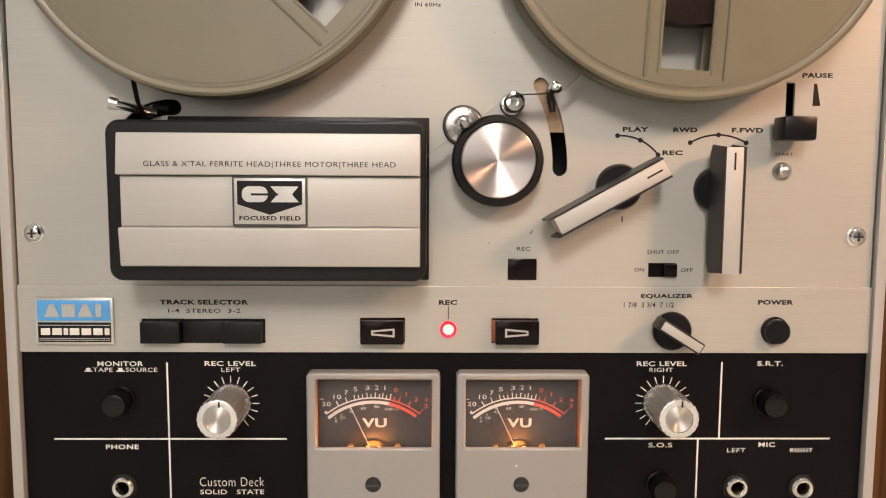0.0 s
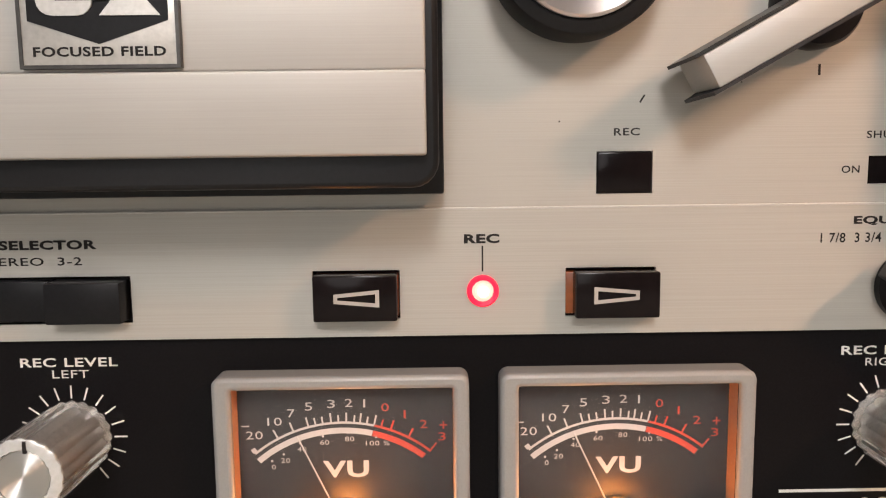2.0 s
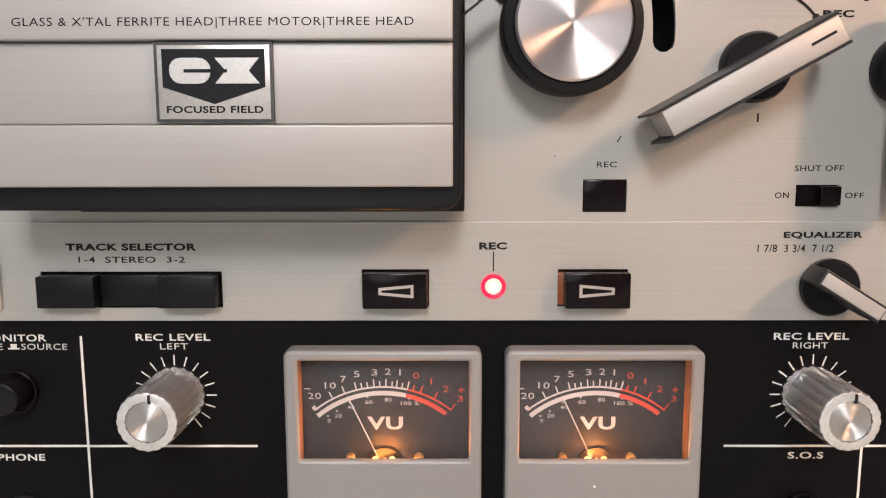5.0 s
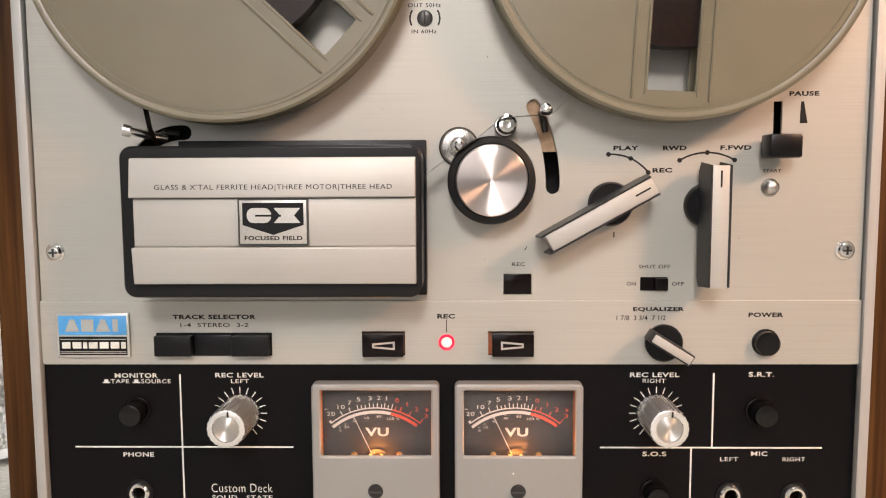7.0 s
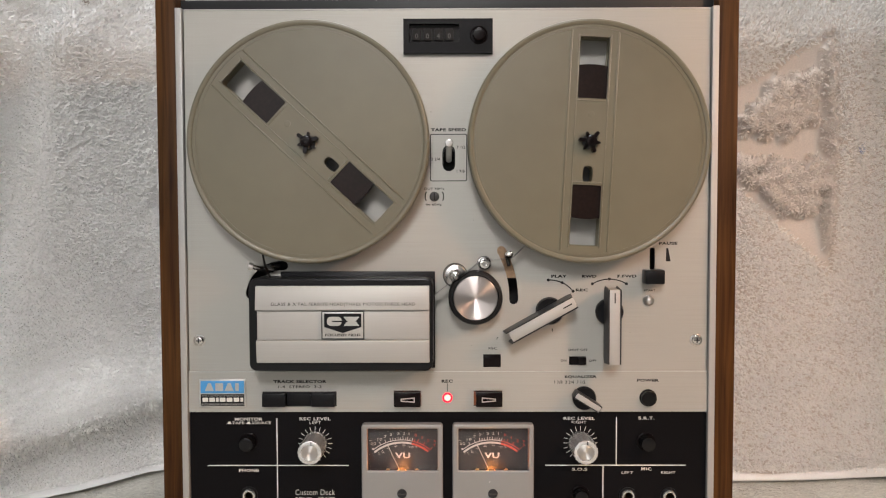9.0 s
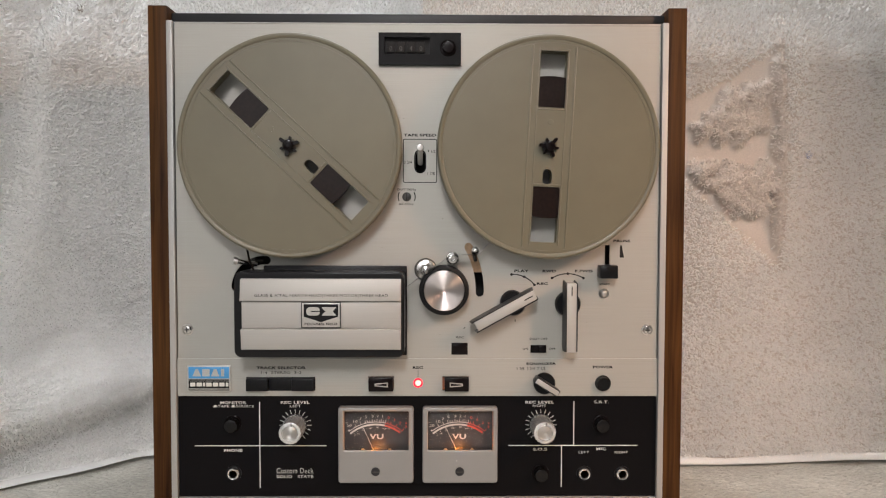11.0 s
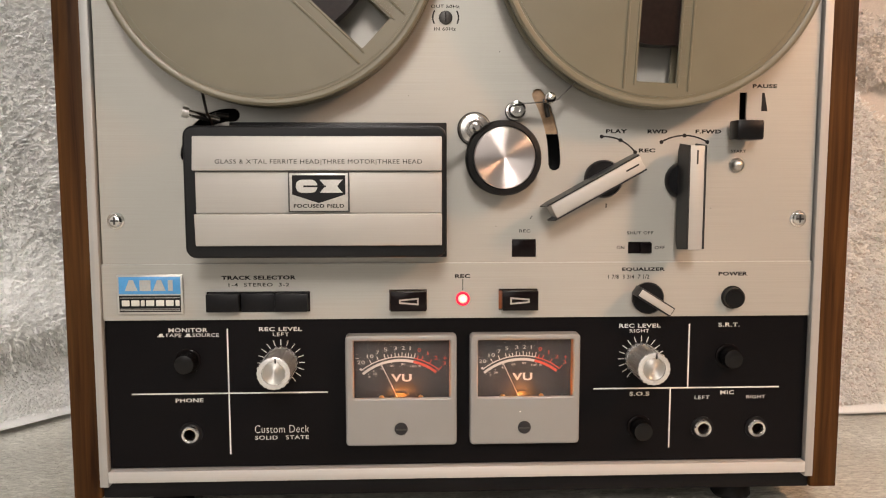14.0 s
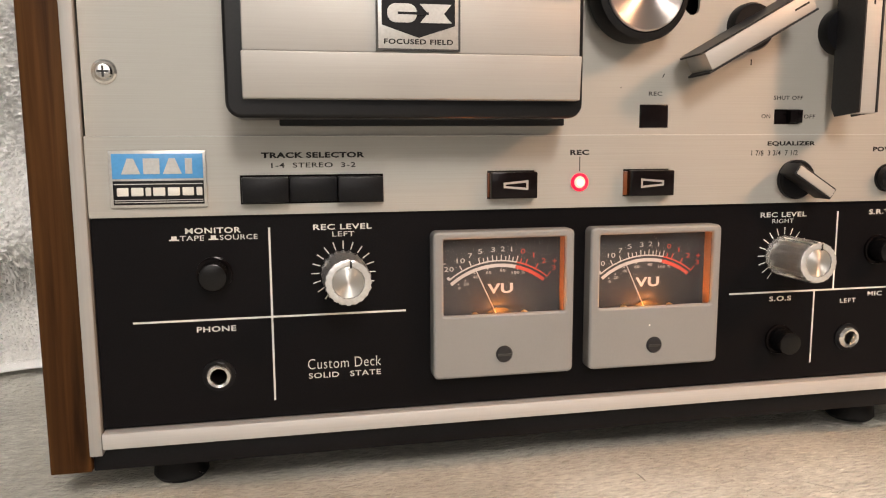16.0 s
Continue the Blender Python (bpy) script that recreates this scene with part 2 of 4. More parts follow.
def part(name, bm, mat, parent=None, label="", sharp=32):
    me = bpy.data.meshes.new(name)
    bmesh.ops.recalc_face_normals(bm, faces=bm.faces)
    bm.to_mesh(me)
    bm.free()
    me.polygons.foreach_set("use_smooth", [True] * len(me.polygons))
    me.set_sharp_from_angle(angle=radians(sharp))
    me.materials.append(mat)
    ob = new(name, me)
    if parent:
        ob.parent = parent
    return tagged(ob, label)


def box(x0, x1, y0, y1, z0, z1, bevel=0.0, steps=2, into=None):
    bm = into or bmesh.new()
    c, s = (at(x0, y0, z0) + at(x1, y1, z1)) / 2, at(x1, y1, z1) - at(x0, y0, z0)
    made = bmesh.ops.create_cube(bm, size=1.0, matrix=Matrix.Translation(c) @ Matrix.Diagonal((*s, 1)))
    if bevel:
        edges = list({e for v in made["verts"] for e in v.link_edges})
        bmesh.ops.bevel(bm, geom=edges, offset=bevel * 0.001, segments=steps, profile=0.5, affect="EDGES")
    return bm


def lathe(cx, cz, profile, steps=48, lobes=0, depth=0.0, into=None, closed=False):
    """A body turned about the y axis through (cx, cz), from (radius, y) pairs; lobes scallop it by depth; closed: a ring."""
    bm = into or bmesh.new()
    rings = []
    for r, y in profile:
        if r < 0.01:
            rings.append([bm.verts.new(at(cx, y, cz))])
            continue
        ring = []
        for k in range(steps):
            a = 2 * math.pi * k / steps
            rr = r - (depth * abs(math.sin(a * lobes / 2)) ** 4 if lobes else 0)
            ring.append(bm.verts.new(at(cx + rr * math.cos(a), y, cz + rr * math.sin(a))))
        rings.append(ring)
    for p, q in zip(rings, rings[1:] + (rings[:1] if closed else [])):
        for k in range(steps):
            j = (k + 1) % steps
            if len(p) == 1:
                bm.faces.new((p[0], q[k], q[j]))
            elif len(q) == 1:
                bm.faces.new((p[k], q[0], p[j]))
            else:
                bm.faces.new((p[k], q[k], q[j], p[j]))
    for ring in () if closed else (rings[0], rings[-1]):
        if len(ring) > 1:
            bm.faces.new(ring)
    return bm


def rounded(x0, x1, z0, z1, r, n=5):
    pts = []
    for cx, cz, a0 in ((x1 - r, z1 - r, 0), (x0 + r, z1 - r, 90), (x0 + r, z0 + r, 180), (x1 - r, z0 + r, 270)):
        for k in range(n + 1):
            a = radians(a0 + 90 * k / n)
            pts.append((cx + r * math.cos(a), cz + r * math.sin(a)))
    return pts


def circle(cx, cz, r, n=32):
    return [(cx + r * math.cos(2 * math.pi * k / n), cz + r * math.sin(2 * math.pi * k / n)) for k in range(n)]


def arc_points(cx, cz, r, a0, a1, n=16):
    """Points on an arc; the angles are in degrees from straight up, to the right."""
    return [(cx + r * math.sin(radians(a0 + (a1 - a0) * k / n)), cz + r * math.cos(radians(a0 + (a1 - a0) * k / n))) for k in range(n + 1)]


def ribbon(points, half, caps=5):
    """The outline of a line of that half width, with round ends."""
    left, right, n = [], [], len(points)
    for k, (x, z) in enumerate(points):
        (xa, za), (xb, zb) = points[max(k - 1, 0)], points[min(k + 1, n - 1)]
        d = math.hypot(xb - xa, zb - za)
        nx, nz = -(zb - za) / d, (xb - xa) / d
        left.append((x + nx * half, z + nz * half))
        right.append((x - nx * half, z - nz * half))
    ends = []
    for (x, z), (px, pz) in ((points[-1], left[-1]), (points[0], right[0])):
        a = math.atan2(pz - z, px - x)
        ends.append([(x + half * math.cos(a - math.pi * k / caps), z + half * math.sin(a - math.pi * k / caps)) for k in range(1, caps)] if caps else [])
    return left + ends[0] + right[::-1] + ends[1]


def plate(outer, holes, y0, y1, into=None):
    """A flat plate in the xz plane with openings through it, from y0 (front) to y1."""
    bm = into or bmesh.new()
    edges, loops = [], []
    for loop in (outer, *holes):
        verts = [bm.verts.new(at(x, y0, z)) for x, z in loop]
        loops.append(verts)
        edges += [bm.edges.new((a, b)) for a, b in zip(verts, verts[1:] + verts[:1])]
    front = [f for f in bmesh.ops.triangle_fill(bm, edges=edges, use_beauty=True)["geom"] if isinstance(f, bmesh.types.BMFace)]
    if abs(y1 - y0) > 1e-6:
        twin = {}
        for verts in loops:
            for v in verts:
                twin[v] = bm.verts.new(v.co + Vector((0, (y1 - y0) * 0.001, 0)))
        for f in front:
            bm.faces.new([twin[v] for v in reversed(f.verts)])
        for verts in loops:
            for a, b in zip(verts, verts[1:] + verts[:1]):
                bm.faces.new((a, b, twin[b], twin[a]))
    return bm


def tube(points, r, n=10, into=None):
    """A round rod through points given in millimetres (x, y, z)."""
    bm = into or bmesh.new()
    pts = [at(*p) for p in points]
    rings = []
    for k, p in enumerate(pts):
        d = (pts[min(k + 1, len(pts) - 1)] - pts[max(k - 1, 0)]).normalized()
        side = d.cross(Vector((0.31, 0.2, 0.93))).normalized()
        up = d.cross(side)
        rings.append([bm.verts.new(p + r * 0.001 * (math.cos(2 * math.pi * j / n) * side + math.sin(2 * math.pi * j / n) * up)) for j in range(n)])
    for a, b in zip(rings, rings[1:]):
        for j in range(n):
            bm.faces.new((a[j], b[j], b[(j + 1) % n], a[(j + 1) % n]))
    bm.faces.new(rings[0])
    bm.faces.new(rings[-1])
    return bm


def lettering(body, cx, cz, width, height, mat, parent, y=-0.12, bold=0.0, name="lettering", label=""):
    """Words in the built-in font, fitted to a width and height, printed flat on a surface that faces -y."""
    curve = bpy.data.curves.new(name, "FONT")
    curve.body, curve.offset, curve.resolution_u, curve.space_character = body, bold, 3, 1.08
    temp = new("temporary", curve)
    me = bpy.data.meshes.new_from_object(temp)
    bpy.data.objects.remove(temp)
    bpy.data.curves.remove(curve)
    xy = np.zeros(len(me.vertices) * 3, np.float32)
    me.vertices.foreach_get("co", xy)
    xy = xy.reshape(-1, 3)
    low, high = xy.min(0), xy.max(0)
    place = np.empty_like(xy)
    place[:, 0] = cx + ((xy[:, 0] - low[0]) / (high[0] - low[0]) - 0.5) * width
    place[:, 1] = y
    place[:, 2] = cz - 25 + ((xy[:, 1] - low[1]) / (high[1] - low[1]) - 0.5) * height
    me.vertices.foreach_set("co", (place * 0.001).ravel())
    me.name = name
    me.materials.clear()
    me.materials.append(mat)
    me.update()
    ob = new(name, me)
    ob.parent = parent
    return tagged(ob, label)


def mark(name, outline, mat, parent, y=-0.12, label="", holes=()):
    """A flat printed mark."""
    return part(name, plate(outline, holes, y, y), mat, parent, label)


def rect(x0, x1, z0, z1):
    return [(x0, z0), (x1, z0), (x1, z1), (x0, z1)]


def thing(name, label, category, group="", place=(0, 0, 0)):
    ob = new(name)
    ob.empty_display_size = 0.02
    ob.location = place
    return tagged(ob, label, category, group)


# ---- the room ----


def slab(name, x0, x1, y0, y1, z0, z1, mat, label):
    bm = bmesh.new()
    bmesh.ops.create_cube(bm, size=1.0, matrix=Matrix.Translation(((x0 + x1) / 2, (y0 + y1) / 2, (z0 + z1) / 2)) @ Matrix.Diagonal((x1 - x0, y1 - y0, z1 - z0, 1)))
    ob = part(name, bm, mat)
    return tagged(ob, label, "wall" if "wall" in name else name, kind="structure")


slab("wall_north", -1.25, 2.0, 0.62, 0.72, 0, 2.5, WALL_PAINT, "plain painted wall behind the hung towels")
slab("wall_south", -1.25, 2.0, -2.7, -2.6, 0, 2.5, WALL_PAINT, "plain painted wall added out of view to close the room")
# unseen wall set near and painted paler to bounce light onto the white towel
slab("wall_west", -1.35, -1.25, -2.7, 0.72, 0, 2.5, CEILING_PAINT, "plain painted wall added out of view to close the room")
slab("wall_east", 2.0, 2.1, -2.7, 0.72, 0, 2.5, WALL_PAINT, "plain painted wall added out of view to close the room")
slab("ceiling", -2.1, 2.1, -2.7, 0.72, 2.5, 2.6, CEILING_PAINT, "plain white painted ceiling")


def sheet(name, mat, nx, ny, shape, parent=None, label=""):
    """A grid of nx by ny cells; shape takes u and v arrays from 0 to 1 and gives x, y, z."""
    u, v = np.meshgrid(np.linspace(0, 1, nx + 1), np.linspace(0, 1, ny + 1))
    pts = np.stack(shape(u, v), -1).reshape(-1, 3).astype(np.float32)
    k = (np.arange(ny)[:, None] * (nx + 1) + np.arange(nx)[None]).ravel()
    quads = np.stack([k, k + 1, k + nx + 2, k + nx + 1], -1)
    return polymesh(name, pts, quads, mat, parent, label)


def polymesh(name, pts, quads, mat, parent=None, label=""):
    me = bpy.data.meshes.new(name)
    me.vertices.add(len(pts))
    me.vertices.foreach_set("co", np.ascontiguousarray(pts, np.float32).ravel())
    me.loops.add(quads.size)
    me.loops.foreach_set("vertex_index", quads.ravel().astype(np.int32))
    me.polygons.add(len(quads))
    me.polygons.foreach_set("loop_start", np.arange(0, quads.size, 4, dtype=np.int32))
    me.polygons.foreach_set("use_smooth", np.ones(len(quads), bool))
    me.update(calc_edges=True)
    me.validate()
    me.materials.append(mat)
    ob = new(name, me)
    if parent:
        ob.parent = parent
    return tagged(ob, label)


def tufts(name, roots, tops, bends, width, mat, parent, label):
    """Short bent threads: from each root over a bend to its top."""
    n = len(roots)
    side = np.cross(tops - roots, np.random.normal(size=(n, 3)))
    side *= (width / 2)[:, None] / np.linalg.norm(side, axis=1, keepdims=True)
    pts = np.stack([roots - side, roots + side, bends - side, bends + side, tops - 0.6 * side, tops + 0.6 * side], 1).reshape(-1, 3)
    base = 6 * np.arange(n)[:, None]
    quads = np.concatenate([base + [0, 1, 3, 2], base + [2, 3, 5, 4]])
    return tagged(polymesh(name, pts, quads, mat, parent, label), kind="stuff")


def carpet_height(x, y):
    return 0.0012 * np.sin(21 * x + 3 * np.sin(9 * y)) * np.sin(17 * y + 1.3) + 0.0008 * np.sin(63 * x + 40 * y)


carpet = sheet("floor", CARPET, 260, 240, lambda u, v: (-1.3 + 3.3 * u, -2.6 + 3.2 * v, carpet_height(-1.3 + 3.3 * u, -2.6 + 3.2 * v) - 0.0012))
tagged(carpet, "matted beige carpet with worn, flattened pile", "carpet", kind="structure")

n = 110000
fx, fy = np.random.uniform(-0.5, 0.5, n), np.random.uniform(-0.22, 0.24, n)
turn = 0.3 + 1.0 * np.sin(9 * fx + 2) * np.sin(13 * fy) + np.random.normal(0, 0.35, n)
root_points = np.stack([fx, fy, carpet_height(fx, fy) - 0.0016], -1)
lean = np.stack([np.cos(turn), np.sin(turn), np.zeros(n)], -1) * np.random.uniform(0.003, 0.0075, n)[:, None]
tufts("carpet_pile", root_points, root_points + lean + (0, 0, 0.0007), root_points + 0.5 * lean + (0, 0, 0.0012), np.random.uniform(0.00015, 0.00035, n), CARPET_FIBRE, carpet, "short matted fibres")

n = 110
fx, fy = np.random.uniform(-0.42, 0.42, n), np.random.uniform(-0.2, 0.03, n)
turn = np.random.uniform(0, 6.28, n)
root_points = np.stack([fx, fy, carpet_height(fx, fy)], -1)
lean = np.stack([np.cos(turn), np.sin(turn), np.zeros(n)], -1) * np.random.uniform(0.004, 0.013, n)[:, None]
rise = np.zeros((n, 3))
rise[:, 2] = np.random.uniform(0.0015, 0.006, n)
tufts("loose_fibres", root_points, root_points + lean + 0.8 * rise, root_points + 0.6 * lean[:, [1, 0, 2]] + rise, np.random.uniform(0.0004, 0.0008, n), CARPET_FIBRE, carpet, "loose pulled carpet threads")

# ---- towels hung behind the deck ----


def fall(z):
    """The top of a towel slopes away over what it hangs on."""
    over = np.clip(z - 0.435, 0, 1)
    return 0.9 * over ** 2 / (over + 0.03)


def towel_white(x, z):
    """How far back the white towel hangs: a soft valley, a bulge over the foot, and a foot that flares on to the carpet."""
    back = 0.230 - 0.95 * np.clip(-0.315 - x, 0, 0.5) + 0.35 * np.clip(x + 0.315, 0, 0.4)
    back = back + 0.017 * np.sin(24 * x + 6 * z) * np.clip(z / 0.25, 0, 1) + 0.004 * np.sin(61 * x - 9 * z + 1)
    valley = 0.046 * np.exp(-((x + 0.425 - 0.08 * (z - 0.25)) / 0.022) ** 2) * np.clip((z - 0.12) / 0.15, 0, 1)
    tuck = np.clip(0.036 + 0.2 * (x + 0.315), 0.012, 0.05)
    rise = z - tuck - 0.045
    bulge = -0.035 * np.exp(-(rise / np.where(rise > 0, 0.045, 0.021)) ** 2)
    return back + valley + bulge - 0.030 * np.clip(1 - z / tuck, 0, 1) + fall(z)


def towel_cream(x, z):
    """How far back the cream towel hangs."""
    ridge = -0.010 * np.exp(-((x - 0.392 - 0.10 * (z - 0.3)) / 0.02) ** 2) * np.clip((z - 0.2) / 0.1, 0, 1)
    wave = 0.006 * np.sin(13 * x + 0.6) + 0.005 * np.sin(31 * x + 7 * z) * np.clip(z / 0.25, 0, 1)
    lumps = 0.0020 * np.sin(190 * x + 3 * np.sin(110 * z)) * np.sin(170 * z + 2 * np.sin(130 * x))
    high = petals(x, z)
    return 0.190 - (0.010 + 1.2 * lumps) * high + 0.003 * motif(x, z) * (1 - high) + ridge + wave + fall(z)


def wobble(x, z):
    return 0.0026 * np.sin(300 * x + 2 * np.sin(150 * z)) + 0.0022 * np.sin(330 * z + 2 * np.sin(170 * x) + 1) + 0.0008 * np.sin(900 * x + 700 * z)


def motif(x, z):
    """1 inside the cream towel's flower panel."""
    return ((z < 0.398 + 0.55 * (x - 0.286)) & (z > 0.301 - 0.86 * (x - 0.283)) & (x < 0.388)).astype(float)


# the flower's lobes: x, z and radius in millimetres
UPPER_PETAL = ((297, 361, 12), (314, 372, 15), (317, 357, 11), (331, 392, 17), (334, 373, 20), (341, 354, 11),
               (354, 401, 13), (357, 384, 15), (351, 367, 13), (364, 367, 9), (366, 409, 9))
LOWER_PETAL = ((294, 318, 12), (306, 305, 11), (308, 321, 10), (325, 312, 16), (327, 292, 15), (337, 278, 10),
               (345, 304, 19), (351, 284, 16), (364, 316, 13), (364, 298, 13), (366, 280, 9))


def petals(x, z):
    """1 where the flower's petals and stem stand high, falling to 0 outside."""
    w = wobble(x, z)
    high = np.minimum(0.0058 + 0.0016 * np.sin(95 * z) - np.abs(x - 0.3815 - 0.0015 * np.sin(40 * z)), np.minimum(z - 0.232, 0.461 - z)) + 0.5 * w
    for px, pz, r in UPPER_PETAL + LOWER_PETAL:
        high = np.maximum(high, 0.001 * r - np.hypot(x - 0.001 * px, z - 0.001 * pz) + 0.7 * w)
    return np.clip(high / 0.005, 0, 1)


def woven(x, z):
    """Where the flower panel is flat weave, with no pile."""
    return (motif(x, z) > 0.5) & (petals(x, z) < 0.25)


def towel(name, label, back, x0, x1, mat, count, border, bare=None, weave=None):
    root = thing(name, label, "towel", "towels behind the deck")
    top = 0.80

    def shape(u, v):
        x = x0 + (x1 - x0) * u
        z = 0.006 + (top - 0.006) * v ** 1.3
        return x, back(x, z), z

    sheet("cloth", weave or mat, 520, 320, shape, root)

    def hem(u, v):
        """A narrow stitched border along the foot."""
        x = x0 + (x1 - x0) * u
        a = v * 2 * math.pi
        deep, high = 0.0022 + 0.0005 * np.sin(70 * x), border * (1 + 0.12 * np.sin(33 * x) + 0.08 * np.sin(91 * x))
        z = 0.0005 + 0.0015 * (1 + np.sin(17 * x)) + high * (1 - np.cos(a))
        return x, back(x, z) - 0.0015 - deep * np.sin(a) - 0.0012 * np.exp(-((z - 0.003) / 0.0022) ** 2), z

    sheet("hem", HEM, 420, 22, hem, root, "smooth woven white border")
    x = np.random.uniform(max(x0, -0.66), min(x1, 0.68), count)
    z = 2 * border + 0.002 + np.random.uniform(0, 1, count) ** 1.1 * 0.56
    keep = (np.abs(x) > 0.19) | (z > 0.40)
    x, z = x[keep], z[keep]
    n = len(x)
    e = 1e-3
    gx, gz = (back(x + e, z) - back(x - e, z)) / (2 * e), (back(x, z + e) - back(x, z - e)) / (2 * e)
    normal = np.stack([gx, -np.ones(n), gz], -1)
    normal /= np.linalg.norm(normal, axis=1, keepdims=True)
    roots = np.stack([x, back(x, z), z], -1)
    lay = 1.6 * np.sin(23 * x + 9 * z) + 1.3 * np.sin(37 * z - 11 * x) + np.random.normal(0, 1.6, n)
    along = np.stack([np.sin(lay), np.zeros(n), 0.9 * np.cos(lay) - 0.12], -1)
    size = np.random.uniform(0.7, 1.35, n)
    if bare:
        size *= np.where(bare(x, z), 0.02, 1) * (1 - 0.4 * petals(x, z))
    size = size[:, None]
    bends = roots + size * (0.0034 * normal + 0.0017 * along)
    tops = roots + size * (0.0016 * normal + 0.0034 * along)
    width = np.random.uniform(0.0012, 0.0018, n) * np.minimum(1, size[:, 0] * 2)
    flower = petals(x, z) > 0.3 if bare else np.zeros(n, bool)
    plain = ~flower
    tufts("looped_surface", roots[plain], tops[plain], bends[plain], width[plain], mat, root, "looped terry pile")
    if bare:
        tufts("raised_nap", roots[flower], tops[flower], bends[flower], width[flower], TERRY_LAMP_TONE, root, "raised flower of terry pile, warm lamp tone in its colour")
    return root


def flecks(name, root, back, x, z, r, count, mat, label):
    """A small coloured mark caught in a towel's loops."""
    a, d = np.random.uniform(0, 6.28, count), r * np.random.uniform(0, 1, count) ** 0.5
    px, pz = x + d * np.cos(a), z + 1.5 * d * np.sin(a)
    roots = np.stack([px, back(px, pz) - 0.0024, pz], -1)
    drift = np.stack([np.random.normal(0, 0.0014, count), np.full(count, -0.0006), np.random.normal(0, 0.0018, count)], -1)
    tufts(name, roots, roots + drift, roots + 0.5 * drift - (0, 0.0008, 0), np.full(count, 0.0009), mat, root, label)


white = towel("white_towel", "white terry towel hanging behind the deck", towel_white, -1.1, 0.02, TERRY, 170000, 0.0028)
cream = towel("cream_towel", "cream terry towel with a sculpted flower pattern", towel_cream, 0.0, 1.3, TERRY_CREAM, 185000, 0.0045, woven, WEAVE_LAMP_TONE)

flecks("brown_snag", white, towel_white, -0.372, 0.492, 0.004, 40, cotton("brown_thread", (0.24, 0.17, 0.11), 0.2), "brown snagged threads")
flecks("blue_stain", cream, towel_cream, 0.413, 0.335, 0.004, 45, cotton("blue_thread", (0.42, 0.47, 0.62), 0.3), "faint blue stain")

# ---- the tape deck ----

deck = thing("tape_deck", "reel-to-reel tape deck with silver panel and walnut sides", "tape deck")

for s in (-1, 1):
    side = sorted((s * 220.4, s * 204.7))
    part("wood_side", box(*side, 0, 165, 42, 465, 0.8), WOOD, deck, "walnut veneer side board")
    rail = sorted((s * 204.6, s * 199.7))
    part("edge_rail", box(*rail, -3.0, 4, 49.6, 452.2, 0.5), RAIL_METAL, deck, "brushed aluminium edge rail")
part("case_top", box(-204.6, 204.6, 10, 165, 450.5, 461.5, 1.0), GREY_PLASTIC, deck, "black case top")
part("case_back", box(-204.6, 204.6, 30, 160, 46, 450, 0.5), VOID, deck, "near-black board standing in for the unlit case inside")
part("case_base", box(-204.6, 204.6, 2, 160, 41.5, 52.2, 0.8), BLACK_PLASTIC, deck, "black case base")
for fx in (-175, 171):
    for fy in (32, 140):
        foot = part("rubber_foot", lathe(0, 0, [(10.5, -8), (12, -6), (10, 8)], 28), RUBBER, deck)
        foot.data.transform(Matrix.Translation(at(fx, fy, 33)) @ Matrix.Rotation(radians(90), 4, "X") @ Matrix.Translation((0, 0, 0.025)))

# openings of the upper panel
arm_slot = ribbon(arc_points(-25, 232, 76, 61, 91, 12), 3.4)
tension_slot = ribbon(arc_points(-127, 233.5, 24, 4, -86, 12), 3.6)
pause_slot = rect(154.6, 158.6, 246, 270.5)
speed_slot = ribbon([(1.5, 334), (1.5, 344)], 4.4)
shut_slot = rect(93.5, 106.8, 180.4, 187.2)
rec_window = rect(27.6, 41.2, 178.8, 189.0)
counter_hole = rect(-30, 33, 419, 441)
upper = part("upper_panel", plate(rect(-198.8, 198.8, 172.5, 450.4), [arm_slot, tension_slot, pause_slot, speed_slot, shut_slot, rec_window, counter_hole], 0, 1.6), ALUMINIUM, deck, "brushed silver front panel")
part("panel_top_edge", box(-198.8, 198.8, -0.2, 8, 450.5, 451.7, 0.4), TRIM_METAL, deck)
strip_holes = [rect(-142.6, -85.4, 148.8, 160.4), rect(-41.4, -20.2, 149, 161), rect(20.2, 42.2, 149, 161), circle(0, 155.6, 3.9, 28)]
strip = part("control_strip", plate(rect(-199.3, 199.3, 144.6, 175.5), strip_holes, -1.0, -0.02), ALUMINIUM, deck, "brushed silver control strip")
# added lighter bar that stands in for the highlight along the strip's top
part("strip_edge", box(-199.3, 199.3, -1.15, 0.3, 175.5, 175.95, 0.1), TRIM_METAL, strip, "lighter bar added for the highlight on the strip's top edge")
low_holes = [rect(-62.4, -6.8, 93.5, 133.8), rect(7.2, 62.9, 93.5, 133.8), circle(-154, 79, 4.2, 24), circle(139.5, 78.6, 4.2, 24), circle(171.3, 78.3, 4.2, 24),
             circle(-154, 121, 7.2, 28), circle(153, 121, 7.2, 28), circle(102.5, 79.5, 7.2, 28)]
lower = part("lower_panel", plate(rect(-199.3, 199.3, 59.8, 144.5), low_holes, 0.6, 2.2), BLACK_PANEL, deck, "black painted lower panel")
part("bottom_rail", box(-199.4, 199.4, -4.0, 3, 52.4, 58.9, 0.5), BAR_METAL, deck, "aluminium bottom rail")
part("inner_wall", box(-199, 199, 26, 29, 53, 450), VOID, deck, "near-black board standing in for the unlit case inside")

